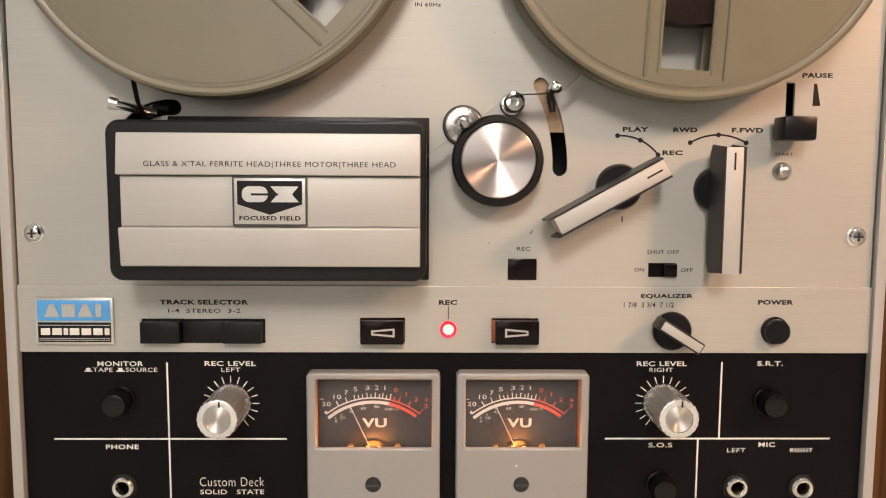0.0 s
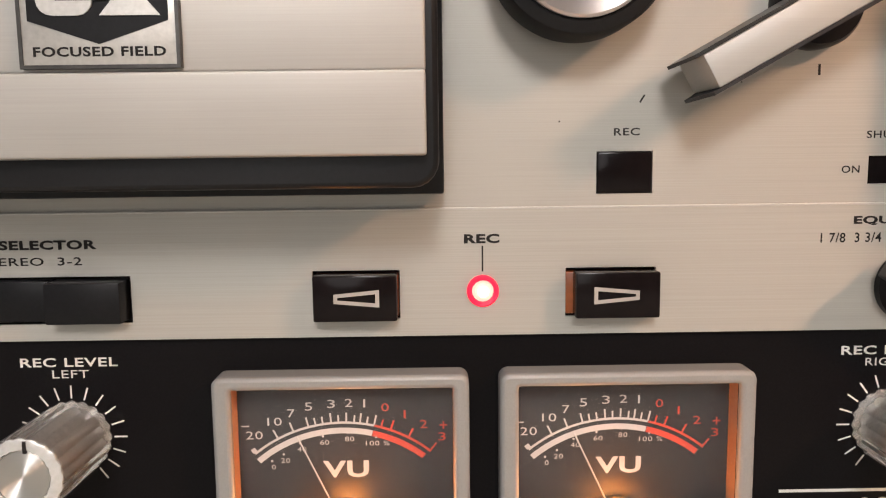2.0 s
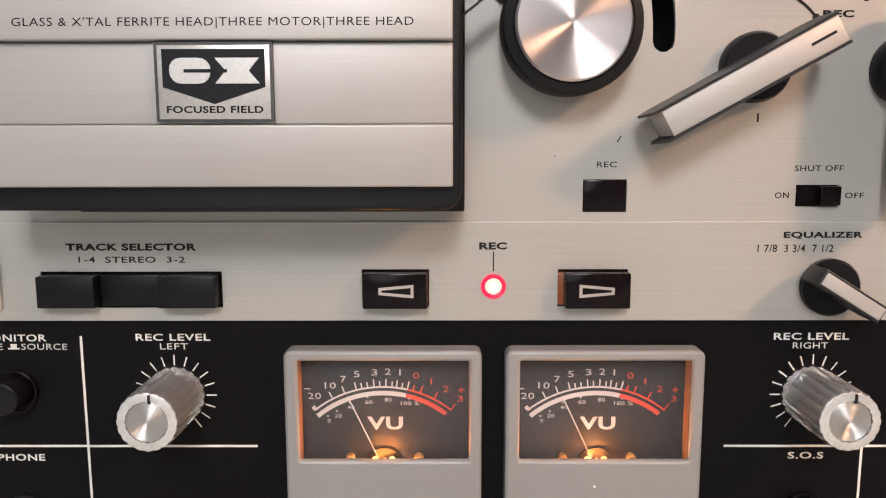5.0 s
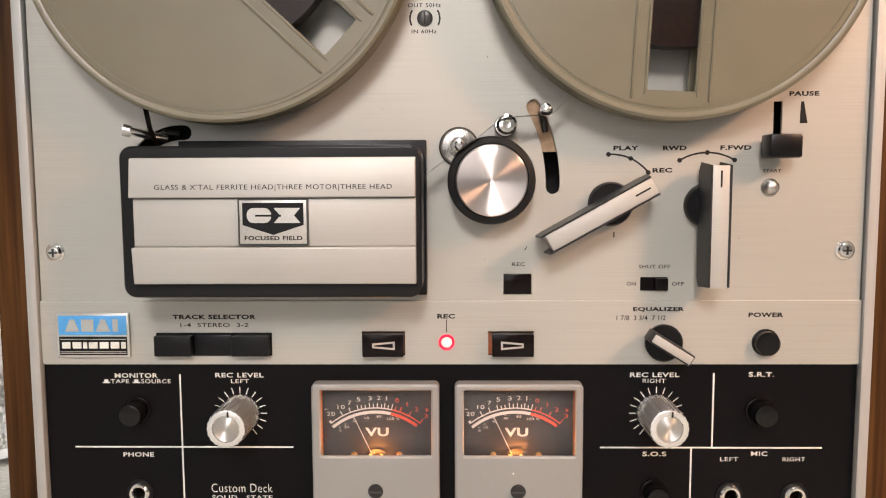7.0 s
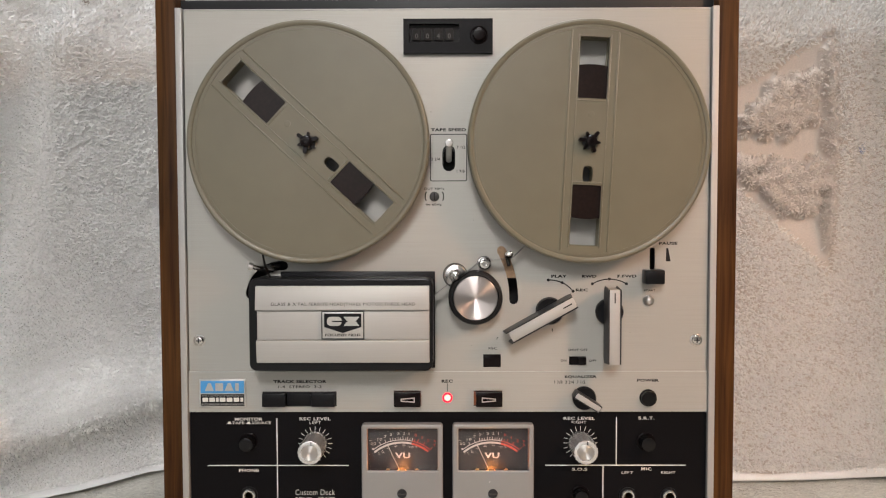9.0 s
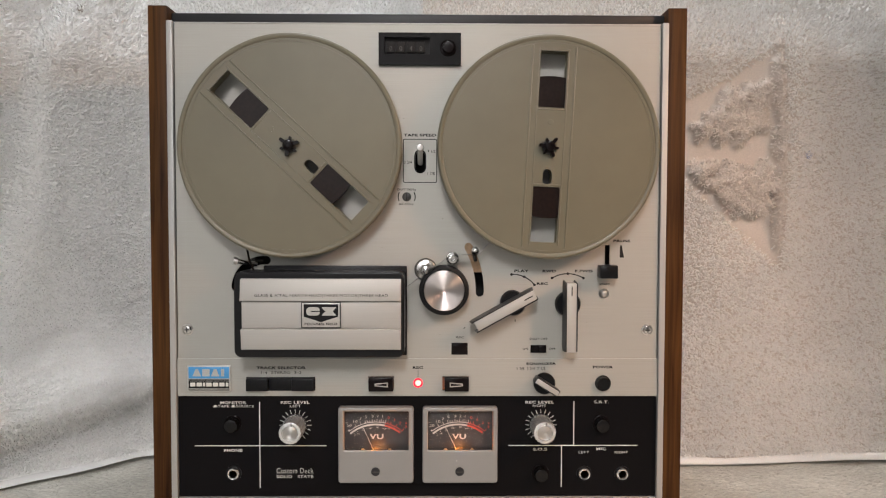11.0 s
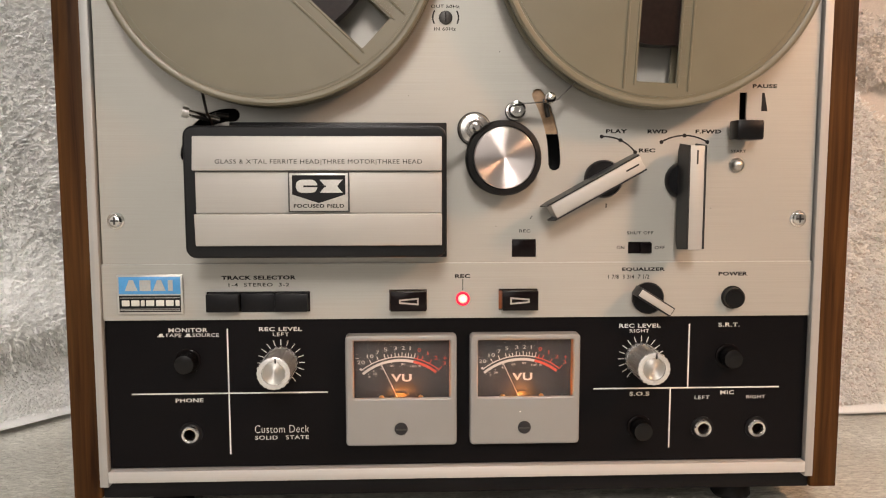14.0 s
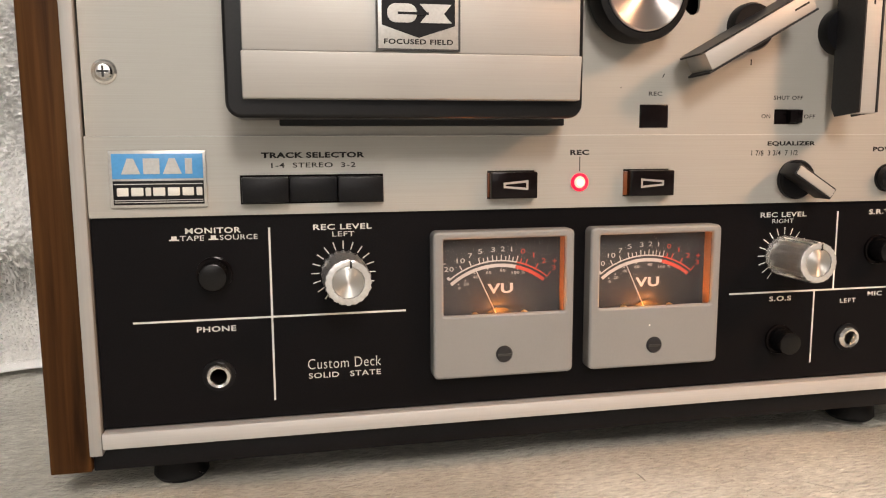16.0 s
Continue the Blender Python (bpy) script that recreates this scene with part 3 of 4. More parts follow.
# panel screws
for x in (-190.6, 190.6):
    screw = part("panel_screw", lathe(x, 200, [(4.6, 0), (4.6, -0.6), (3.8, -1.1), (3.6, -1.6), (2.6, -2.5), (0, -2.9)], 32), CHROME, deck, "cross-head screw in a cup washer")
    bm = box(x - 2.1, x + 2.1, -3.0, -2.2, 199.6, 200.4)
    part("screw_slot", box(x - 0.4, x + 0.4, -3.0, -2.2, 197.9, 202.1, into=bm), DARK_STEEL, screw)


# ---- words on the panels ----
for body, x, z, w, h, bold in (
    ("PAUSE", 168.6, 274.0, 14.0, 2.2, 0.042), ("START", 154.8, 238.0, 8.6, 1.5, 0.012), ("RWD", 108.6, 248.9, 11.2, 2.2, 0.042),
    ("F.FWD", 137.4, 248.9, 14.6, 2.2, 0.042), ("PLAY", 85.6, 249.0, 12.0, 2.2, 0.042), ("REC", 103.0, 238.4, 9.4, 2.2, 0.042),
    ("SHUT OFF", 100.2, 192.3, 15.0, 1.8, 0.012), ("ON", 89.2, 184.0, 4.4, 1.8, 0.012), ("OFF", 111.6, 183.9, 5.8, 1.8, 0.012),
    ("REC", 34.8, 193.6, 6.2, 1.8, 0.012), ("TAPE SPEED", 1.3, 360.6, 26.6, 2.3, 0.042), ("7 1/2", 10.8, 347.4, 6.4, 2.2, 0.012),
    ("3 3/4", -8.6, 338.4, 6.4, 2.2, 0.012), ("1 7/8", 10.4, 329.2, 6.0, 2.2, 0.012), ("OUT 50Hz", -9.8, 316.0, 15.6, 1.8, 0.012),
    ("IN 60Hz", -10.0, 304.0, 11.8, 1.8, 0.012)):
    lettering(body, x, z, w, h, BLACK_INK, upper, -0.12, bold)
for body, x, z, w, h, bold in (
    ("TRACK SELECTOR", -113.5, 168.2, 41.0, 2.3, 0.042), ("1-4  STEREO  3-2", -113.5, 164.2, 33.5, 2.0, 0.012), ("REC", -0.2, 168.4, 8.6, 2.3, 0.042),
    ("EQUALIZER", 102.4, 171.6, 24.6, 2.3, 0.042), ("1 7/8  3 3/4  7 1/2", 94.0, 167.5, 23.6, 2.4, 0.012), ("POWER", 153.9, 168.9, 16.8, 2.3, 0.042)):
    lettering(body, x, z, w, h, BLACK_INK, strip, -1.12, bold)
for body, x, z, w, h, bold in (
    ("MONITOR", -153.8, 138.6, 21.4, 2.3, 0.017), ("TAPE", -162.0, 135.7, 9.2, 2.0, 0.0), ("SOURCE", -144.0, 135.7, 14.7, 2.0, 0.0),
    ("REC LEVEL", -102.4, 138.8, 24.0, 2.3, 0.017), ("LEFT", -102.2, 135.8, 9.0, 2.0, 0.0), ("PHONE", -154.2, 98.4, 15.4, 2.3, 0.02),
    ("Custom Deck", -102.8, 81.2, 30.6, 4.4, -0.012), ("SOLID   STATE", -102.8, 76.2, 30.4, 2.3, 0.006), ("REC LEVEL", 101.6, 139.0, 24.0, 2.3, 0.02),
    ("RIGHT", 101.4, 136.0, 11.2, 2.0, 0.0), ("S.R.T.", 153.4, 139.2, 12.4, 2.3, 0.017), ("S.O.S", 102.2, 99.2, 11.6, 2.3, 0.02),
    ("MIC", 153.6, 99.4, 8.0, 2.3, 0.017), ("LEFT", 139.0, 96.6, 8.8, 2.0, 0.0), ("RIGHT", 170.6, 96.6, 11.0, 2.0, 0.0)):
    lettering(body, x, z, w, h, WHITE_INK, lower, 0.46, bold)
for x in (-170.7, -155.7):
    mark("push_symbol", [(x, 134.8), (x + 3.8, 134.8), (x + 3.8, 135.3), (x + 2.9, 135.3), (x + 2.9, 136.6), (x + 0.9, 136.6), (x + 0.9, 135.3), (x, 135.3)], WHITE_INK, lower, 0.46)
for line in (rect(-186, -76.5, 101.9, 102.7), rect(-132.4, -131.6, 102.7, 139.2), rect(-132.4, -131.6, 66.8, 101.9),
             rect(75.4, 184, 102.0, 102.8), rect(129.9, 130.7, 102.8, 139.8), rect(119.8, 120.6, 67, 102.0)):
    mark("printed_line", line, WHITE_INK, lower, 0.47)
mark("printed_line", rect(-0.25, 0.15, 160.4, 166.6), BLACK_INK, strip, -1.12)
mark("printed_box", rounded(-12.7, 15.3, 321.6, 357.5, 1.2, 3), BLACK_INK, upper, -0.12, "", [rounded(-12.1, 14.7, 322.2, 356.9, 0.8, 3)])
for pts, dots in ((arc_points(78.5, 223.5, 22.6, -3, 52, 14), (0, 7, 14)), (arc_points(124, 221.5, 25.2, -31, 31, 14), (0, 7, 14))):
    mark("printed_arc", ribbon(pts, 0.42, 4), BLACK_INK, upper, -0.12)
    for k in dots:
        mark("printed_dot", circle(*pts[k], 1.15, 14), BLACK_INK, upper, -0.14)
mark("printed_wedge", [(167.2, 270.3), (168.6, 270.3), (170.6, 260.2), (166.9, 260.2)], BLACK_INK, upper, -0.12)
mark("printed_tick", rect(80.2, 80.8, 206.4, 209), BLACK_INK, upper, -0.12)
mark("scratch", [(37.6, 200.6), (38.0, 200.4), (39.1, 202.2), (38.7, 202.3)], BLACK_INK, upper, -0.12, "small dark scratch")
for x, z, r in ((18.6, 196.2, 0.22), (-12, 374, 0.3), (62, 205, 0.2), (140, 206, 0.22), (20, 292, 0.25), (-30, 268, 0.2), (-172, 300, 0.25), (180, 330, 0.22)):
    mark("speck", circle(x, z, r, 8), BLACK_INK, upper, -0.1)
for s in (-1, 1):
    mark("printed_bracket", ribbon(arc_points(-9.6, 310, 7, s * 60, s * 115, 8), 0.4, 3), BLACK_INK, upper, -0.12)

# ---- badges: brand marks as plain shapes ----
badge = part("name_badge", box(-190.8, -155.0, -2.6, -1, 148.4, 170.4, 0.4), BADGE_SILVER, deck, "blue and black name badge with a silver rim")
part("blue_field", box(-189.6, -156.2, -2.9, -2.5, 159.6, 169.2, 0.1), BLUE_ENAMEL, badge)
part("black_field", box(-189.6, -156.2, -2.9, -2.5, 149.6, 158.8, 0.1), BLACK_PLASTIC, badge)
for x, w, t in ((-182.8, 7.0, 2.2), (-175.2, 6.0, 6.0), (-167.6, 7.0, 2.2), (-161.5, 2.6, 2.6)):
    part("brand_shape", plate([(x - w / 2, 161.4), (x + w / 2, 161.4), (x + t / 2, 167.4), (x - t / 2, 167.4)], [], -3.2, -2.8), BADGE_SILVER, badge)
for x0, x1 in ((-188.2, -184.0), (-183.0, -178.6), (-177.8, -175.8), (-175.0, -170.6), (-169.6, -165.2), (-164.2, -160.0), (-159.0, -156.8)):
    part("brand_shape", box(x0, x1, -3.2, -2.8, 153.0, 156.2, 0.3), WHITE_INK, badge)
for z in (150.4, 151.2, 157.4):
    part("thin_line", box(-189.2, -156.6, -3.05, -2.8, z, z + 0.3), BADGE_SILVER, badge)

# ---- head cover ----
cover = part("head_cover", plate(rounded(-145.0, -10.4, 182.0, 250.0, 5.5), [], -29, 0), FRAME_BLACK, deck, "silver-plated head cover in a black frame", 25)
bmx = bmesh.new()
bmx.from_mesh(cover.data)
front = [e for e in bmx.edges if all(abs(v.co.y + 0.029) < 1e-5 for v in e.verts) and len(e.link_faces) == 2 and abs(e.link_faces[0].normal.y - e.link_faces[1].normal.y) > 0.5]
bmesh.ops.bevel(bmx, geom=front, offset=0.0012, segments=3, profile=0.5, affect="EDGES")
bmx.to_mesh(cover.data)
bmx.free()
part("backing_plate", box(-126.5, -9.2, -6.0, -0.2, 179.6, 253.2, 0.6), BLACK_PLASTIC, cover)


def face_plate(z0, z1, y_low, y_high, x0, lip):
    """A silver face plate, folded along the edge that meets the middle plate."""
    profile = [(-27, z0), (y_low, z0 + 0.3), (y_high, z1 - 0.3), (-27, z1)]
    bm = bmesh.new()
    ends = [[bm.verts.new(at(x, y, z)) for y, z in profile] for x in (x0, -12.9)]
    for k in range(4):
        bm.faces.new((ends[0][k], ends[0][(k + 1) % 4], ends[1][(k + 1) % 4], ends[1][k]))
    bm.faces.new(ends[0])
    bm.faces.new(ends[1])
    bmesh.ops.bevel(bm, geom=list(bm.edges), offset=0.0006, segments=3, profile=0.5, affect="EDGES")
    part("face_plate", bm, COVER_METAL, cover, lip)


face_plate(226.8, 244.8, -33.8, -31.6, -139.4, "satin aluminium plate with printed words")
face_plate(205.0, 227.0, -31.4, -31.4, -138.4, "satin aluminium middle plate")
face_plate(188.4, 205.4, -32.6, -34.2, -138.8, "satin aluminium bottom plate")
words = lettering("GLASS & X'TAL FERRITE HEAD|THREE MOTOR|THREE HEAD", -75.4, 231.4, 104.6, 3.0, BLACK_INK, cover, -33.35, 0.0)
words.data.transform(Matrix.Translation(at(0, -33.42, 231.4)) @ Matrix.Rotation(radians(-6.8), 4, "X") @ Matrix.Translation(-at(0, -33.35, 231.4)))
emblem = part("emblem", box(-91.0, -60.4, -32.9, -31.2, 206.2, 226.4, 0.25), BADGE_SILVER, cover, "silver and black emblem plate")
part("emblem_rim", plate(rect(-91.2, -60.2, 206.0, 226.6), [rect(-90.5, -60.9, 206.7, 225.9)], -33.15, -31.2), DARK_STEEL, cover)
part("shield", plate([(-89.2, 224.8), (-62.2, 224.8), (-62.2, 215.0), (-75.7, 210.6), (-89.2, 215.0)], [], -33.1, -32.6), BLACK_PLASTIC, cover)
for outline in (rounded(-87.2, -76.4, 215.9, 222.5, 3.0, 4), [(-75.2, 222.5), (-63.6, 222.5), (-66.4, 219.2), (-63.6, 215.9), (-75.2, 215.9), (-72.4, 219.2)]):
    part("brand_shape", plate(outline, [], -33.5, -33.0), BADGE_SILVER, cover)
part("brand_slit", box(-83.4, -72.0, -33.6, -33.2, 218.7, 219.6), BLACK_PLASTIC, cover)
lettering("FOCUSED FIELD", -75.7, 209.2, 25.6, 1.9, BLACK_INK, cover, -33.02, 0.03)

# ---- tape path ----
arm = part("tension_arm", tube([(-147.0, -14, 257.6), (-141, -12, 256.4), (-133, -3, 254.4)], 2.0, 14), CHROME, deck, "chrome tension arm")
part("arm_tip", tube([(-148.6, -14.4, 258.0), (-145.4, -13.5, 257.3)], 2.8, 20), STEEL, arm)
part("arm_lever", tube([(-140, 3, 256), (-134, -1, 257.5), (-128.6, 2, 257)], 1.5, 10), DARK_STEEL, arm)
capstan = part("capstan", lathe(6.2, 250.0, [(8.6, 0), (8.6, -2.2), (7.8, -3.4), (5.2, -4.0), (4.4, -3.6), (3.4, -6.5), (3.2, -10), (2.0, -10.4), (2.0, -18), (1.4, -18.6), (0, -18.6)], 48), COLLAR_CHROME, deck, "chrome capstan in a polished collar")
part("collar_ring", lathe(6.2, 250.0, [(9.4, 0), (9.4, -1.0), (8.7, -1.4), (8.7, 0)], 48, closed=True), DARK_STEEL, capstan)
roller = part("pinch_roller", lathe(21.2, 234.0, [(17.5, -2), (20.0, -3.5), (20.3, -5), (20.3, -13.5), (19.6, -15.2), (17.2, -16.2), (16.7, -15.6), (0, -15.6)], 72), RUBBER, deck, "black rubber pinch roller with turned metal cap")
part("roller_cap", lathe(21.2, 234.0, [(16.5, -15), (16.5, -16.6), (15.9, -17.2), (0.6, -17.2), (0, -17.0)], 96), TURNED, roller, "spun aluminium cap")
guide = part("guide_post", lathe(28.2, 259.6, [(4.8, 0), (4.8, -3.2), (2.6, -3.4), (2.6, -10.2), (4.5, -10.6), (4.7, -12.6), (3.6, -13.6), (2.0, -13.8), (1.8, -13.2), (0, -13.0)], 40), CHROME, deck, "chrome tape guide")
part("guide_base", lathe(28.2, 259.6, [(5.1, 0.1), (5.1, -1.0), (4.6, -1.4), (0, -1.4)], 40), DARK_STEEL, guide)
swing = part("swing_arm", lathe(46.4, 266.2, [(1.7, 4), (1.7, -8), (2.9, -8.3), (2.9, -11.6), (2.2, -12.2), (2.2, -14.4), (1.2, -15), (0, -15)], 28), CHROME, deck, "chrome swing arm pin")
part("swing_lever", tube([(44.8, -3.5, 265.8), (46.2, 0.6, 262), (47.5, 1.8, 257)], 1.4, 10), DARK_STEEL, swing)

part("slot_liner", box(36, 58, 2.6, 3.4, 247.5, 272), SLOT_BROWN, swing, "brown inner plate")

# ---- levers ----


def lever(cx, cz, angle, label, reach, inset):
    root = part("function_lever", lathe(cx, cz, [(10.5, 0), (10.5, -3.6), (9.6, -5.4), (0, -5.4)], 56), BLACK_PLASTIC, deck, label)
    turn = Matrix.Translation(at(cx, 0, cz)) @ Matrix.Rotation(radians(angle), 4, "Y") @ Matrix.Translation(-at(cx, 0, cz))
    a, b = reach
    for s in (-1, 1):
        bm = bmesh.new()
        outline = [(cx - a, -7), (cx - a + 1.5, -22.0), (cx + b - 1.5, -22.0), (cx + b, -7), (cx + b - 4, -4.5), (cx - a + 4, -4.5)]
        z0, z1 = sorted((cz + s * 3.95, cz + s * 4.75))
        rows = [[bm.verts.new(at(x, y, z)) for x, y in outline] for z in (z0, z1)]
        for k in range(6):
            bm.faces.new((rows[0][k], rows[0][(k + 1) % 6], rows[1][(k + 1) % 6], rows[1][k]))
        bm.faces.new(rows[0])
        bm.faces.new(rows[1])
        ob = part("side_cheek", bm, GREY_PLASTIC, root)
        ob.data.transform(turn)
    ob = part("grip_bar", box(cx - a + inset, cx + b - 1.6, -21.6, -5, cz - 4.0, cz + 4.0, 0.5), COVER_METAL, root, "cream-silver grip face")
    ob.data.transform(turn)
    ob = part("pointer_mark", box(cx + b - 11.5, cx + b - 4.0, -21.72, -21.5, cz - 0.4, cz + 0.4), BLACK_INK, root)
    ob.data.transform(turn)


lever(78.2, 222.6, -29.0, "black and silver play lever turned upwards", (38.8, 20.0), 3.2)
lever(123.8, 221.8, -90.0, "black and silver wind lever set upright", (38.2, 20.2), 1.0)

# ---- pause lever, start lamp, shut-off switch, record window ----
pause = part("pause_lever", box(147.8, 162.6, -15.0, -3.0, 243.8, 254.6, 1.2), BLACK_PLASTIC, deck, "black pause lever knob")
part("pause_stem", box(154.9, 158.3, -4, 8, 248, 253.4, 0.4), BLACK_PLASTIC, pause)
start = part("start_lamp", lathe(154.2, 230.3, [(4.3, 0), (4.3, -0.8), (3.8, -1.2), (3.6, -0.6), (3.2, -1.8), (1.8, -3.0), (0, -3.3)], 36), STEEL, deck, "small chrome start lamp")
switch = part("shut_off_switch", box(93.6, 106.7, 1.0, 2.4, 180.5, 187.1), GLOSS_BLACK, deck, "black slide switch")
part("slider", box(100.2, 106.4, -2.6, 2, 181.0, 186.8, 0.3), GLOSS_BLACK, switch)
part("record_window", box(27.8, 41.0, -0.4, 2, 179.0, 188.8, 0.4), GLOSS_BLACK, deck, "dark glossy record lamp window")

# ---- speed knob, counter, mains-frequency screw ----
knob = part("speed_knob", tube([(1.5, 4, 338), (1.6, -6, 344), (1.7, -13, 348.6)], 2.4, 20), FROSTED, deck, "metal speed selector stick")
part("knob_tip", lathe(1.7, 349.2, [(2.9, -10), (3.1, -14), (2.7, -15.4), (0, -15.8)], 28), FROSTED, knob)
part("slot_lining", plate(ribbon([(1.5, 334), (1.5, 344)], 4.9), [ribbon([(1.5, 334), (1.5, 344)], 3.9)], -0.4, 6), BLACK_PLASTIC, knob)
counter = part("tape_counter", plate(rect(-32.4, 34.6, 417.2, 443.0), [rect(-27.8, 9.4, 425.4, 439.2)], -4.2, 0), BLACK_PANEL, deck, "black tape counter with white digits")
part("counter_floor", box(-29, 11, 0.5, 2, 424, 441), VOID, counter)
for x, digit in ((-22.6, "0"), (-14.4, "0"), (-6.2, "4"), (2.0, "0")):
    wheel = part("digit_wheel", box(x - 3.0, x + 3.0, -1.8, 0.5, 427.4, 436.2, 0.5), VOID, counter)
    lettering(digit, x, 430.6, 2.2, 3.8, DIM_INK, counter, -1.95, 0.0, "digit")
part("reset_button", lathe(24.2, 430.6, [(6.8, -4.0), (6.8, -4.6), (6.2, -4.8), (6.0, -4.2), (5.0, -4.4), (5.0, -8.2), (4.2, -9.0), (0, -9.2)], 40), GLOSS_BLACK, counter)
screw = part("frequency_screw", lathe(-9.6, 310, [(3.7, 0), (3.7, -0.6), (3.0, -1.0), (0, -1.1)], 32), DARK_STEEL, deck, "slotted mains frequency screw")
part("screw_slot", box(-10.0, -9.2, -1.3, -1.0, 307.2, 312.8), BLACK_INK, screw)

# ---- strip controls ----
selector = part("track_selector", box(-142.4, -85.6, 0.5, 3, 149, 160.2), GLOSS_BLACK, deck, "three black track selector keys")
for x0, x1, y in ((-141.8, -123.8, -6.2), (-123.4, -104.6, -2.6), (-104.2, -86.2, -6.2)):
    part("key", box(x0, x1, y, 2, 149.6, 159.6, 0.5), BLACK_PLASTIC, selector)
for x0, x1, f0, f1, s in ((-41.2, -20.4, -40.7, -20.7, -1), (20.0, 42.2, 21.9, 42.0, 1)):
    lamp = part("direction_button", box(x0 + 0.2, x1 - 0.2, -1.6, 3, 149.8, 160.0, 0.2), AMBER, deck, "black direction button with amber sides")
    part("button_face", box(f0, f1, -6.4, -1.2, 149.4, 160.5, 0.5), GLOSS_BLACK, lamp)
    c = (f0 + f1) / 2 - 0.4 * s
    outer = [(c - 5.4 * s, 152.9), (c + 5.4 * s, 153.9), (c + 5.4 * s, 156.1), (c - 5.4 * s, 157.1)]
    inner = [(c - 4.5 * s, 153.9), (c + 4.5 * s, 154.7), (c + 4.5 * s, 155.3), (c - 4.5 * s, 156.1)]
    part("arrow_mark", plate(outer, [inner], -6.55, -6.55), SCALE_INK, lamp)
led = part("record_lamp", lathe(0, 155.6, [(3.9, 2), (3.9, -1.6), (3.5, -2.2), (2.7, -2.0), (2.6, -1.0)], 40), LED_RIM, deck, "lit red record lamp")
part("lamp_core", lathe(0, 155.6, [(2.6, 1), (2.6, -1.2), (2.0, -1.8), (0, -1.9)], 32), LED_CORE, led)
part("lamp_heart", lathe(0.1, 155.5, [(1.5, 0), (1.4, -2.2), (0.8, -2.7), (0, -2.8)], 24), LED_HEART, led)
eq = part("equalizer_knob", lathe(105.0, 155.4, [(9.0, -1), (9.0, -3.2), (8.2, -4.4), (0, -4.4)], 48), BLACK_PLASTIC, deck, "black equalizer knob with silver pointer")
turn = Matrix.Translation(at(105, 0, 155.4)) @ Matrix.Rotation(radians(32), 4, "Y") @ Matrix.Translation(-at(105, 0, 155.4))
for name, bm, m in (("pointer_bar", box(94.6, 117.0, -14.8, -4, 152.6, 158.2, 0.5), GREY_PLASTIC), ("pointer_face", box(95.4, 116.4, -15.2, -14.4, 153.4, 157.4, 0.3), COVER_METAL)):
    part(name, bm, m, eq).data.transform(turn)
power = part("power_button", lathe(154.0, 155.4, [(6.6, -1), (6.6, -1.6), (6.0, -1.8), (5.7, -5.2), (4.8, -6.0), (0, -6.2)], 44), KNOB_BLACK, deck, "round black power button")

# ---- lower panel controls ----
for cx, cz, lab in ((-154, 121, "black monitor push button"), (153, 121, "black push button"), (102.5, 79.5, "black push button")):
    sleeve = part("push_button", lathe(cx, cz, [(7.1, 0.4), (7.1, -0.6), (6.6, -0.8), (6.4, 3), (0, 3)], 40), GLOSS_BLACK, deck, lab)
    part("button_cap", lathe(cx, cz, [(5.6, 2), (5.6, -7.8), (5.2, -8.7), (4.4, -9.0), (0, -8.7)], 40), KNOB_BLACK, sleeve)
for cx, cz in ((-154, 79), (139.5, 78.6), (171.3, 78.3)):
    jack = part("jack_socket", lathe(cx, cz, [(5.6, 0.5), (5.6, -0.8), (5.2, -1.8), (4.4, -2.6), (3.4, -2.4), (3.0, -1.6), (3.0, 10), (5.6, 10)], 40, closed=True), CHROME, deck, "chrome jack socket")
    part("socket_ring", plate(circle(cx, cz, 6.6, 36), [circle(cx, cz, 5.5, 36)], -0.2, 0.8), BLACK_PLASTIC, jack)
    part("socket_floor", lathe(cx, cz, [(3.0, 9), (0, 9)], 24), BRASS, jack)


def level_knob(cx, cz):
    for k in range(17):
        a = radians(-144 + 18 * k)
        d, p = (math.sin(a), math.cos(a)), (math.cos(a), -math.sin(a))
        q = [(cx + d[0] * r + p[0] * w, cz + d[1] * r + p[1] * w) for r, w in ((10.0, -0.2), (10.0, 0.2), (13.3, 0.2), (13.3, -0.2))]
        mark("dial_tick", q, WHITE_INK, lower, 0.46)
    root = part("level_knob", lathe(cx, cz, [(9.5, 0.4), (9.3, -22.5), (8.9, -23.5), (7.2, -23.8), (6.9, -23.2), (0, -23.2)], 160, 20, 0.55), ACRYLIC, deck, "clear ribbed level knob with metal face")
    part("knob_core", lathe(cx, cz, [(5.6, 0.2), (5.6, -22.6), (0, -22.6)], 40), STEEL, root)
    part("knob_face", lathe(cx, cz, [(6.2, -23.25), (6.2, -23.6), (5.9, -23.9), (0.3, -23.9), (0, -23.8)], 56), KNOB_METAL, root, "spun metal knob face")
    part("knob_ring", lathe(cx, cz, [(6.4, -23.5), (9.0, -23.5), (8.9, -24.0), (8.5, -24.2), (6.4, -24.2)], 160, 20, 0.28, closed=True), RING_ACRYLIC, root)
    part("pointer_mark", box(cx + 0.7, cx + 1.5, -24.35, -23.8, cz + 5.6, cz + 8.4), BLACK_INK, root)


level_knob(-102.4, 119.6)
level_knob(102.6, 119.8)

# ---- level meters ----


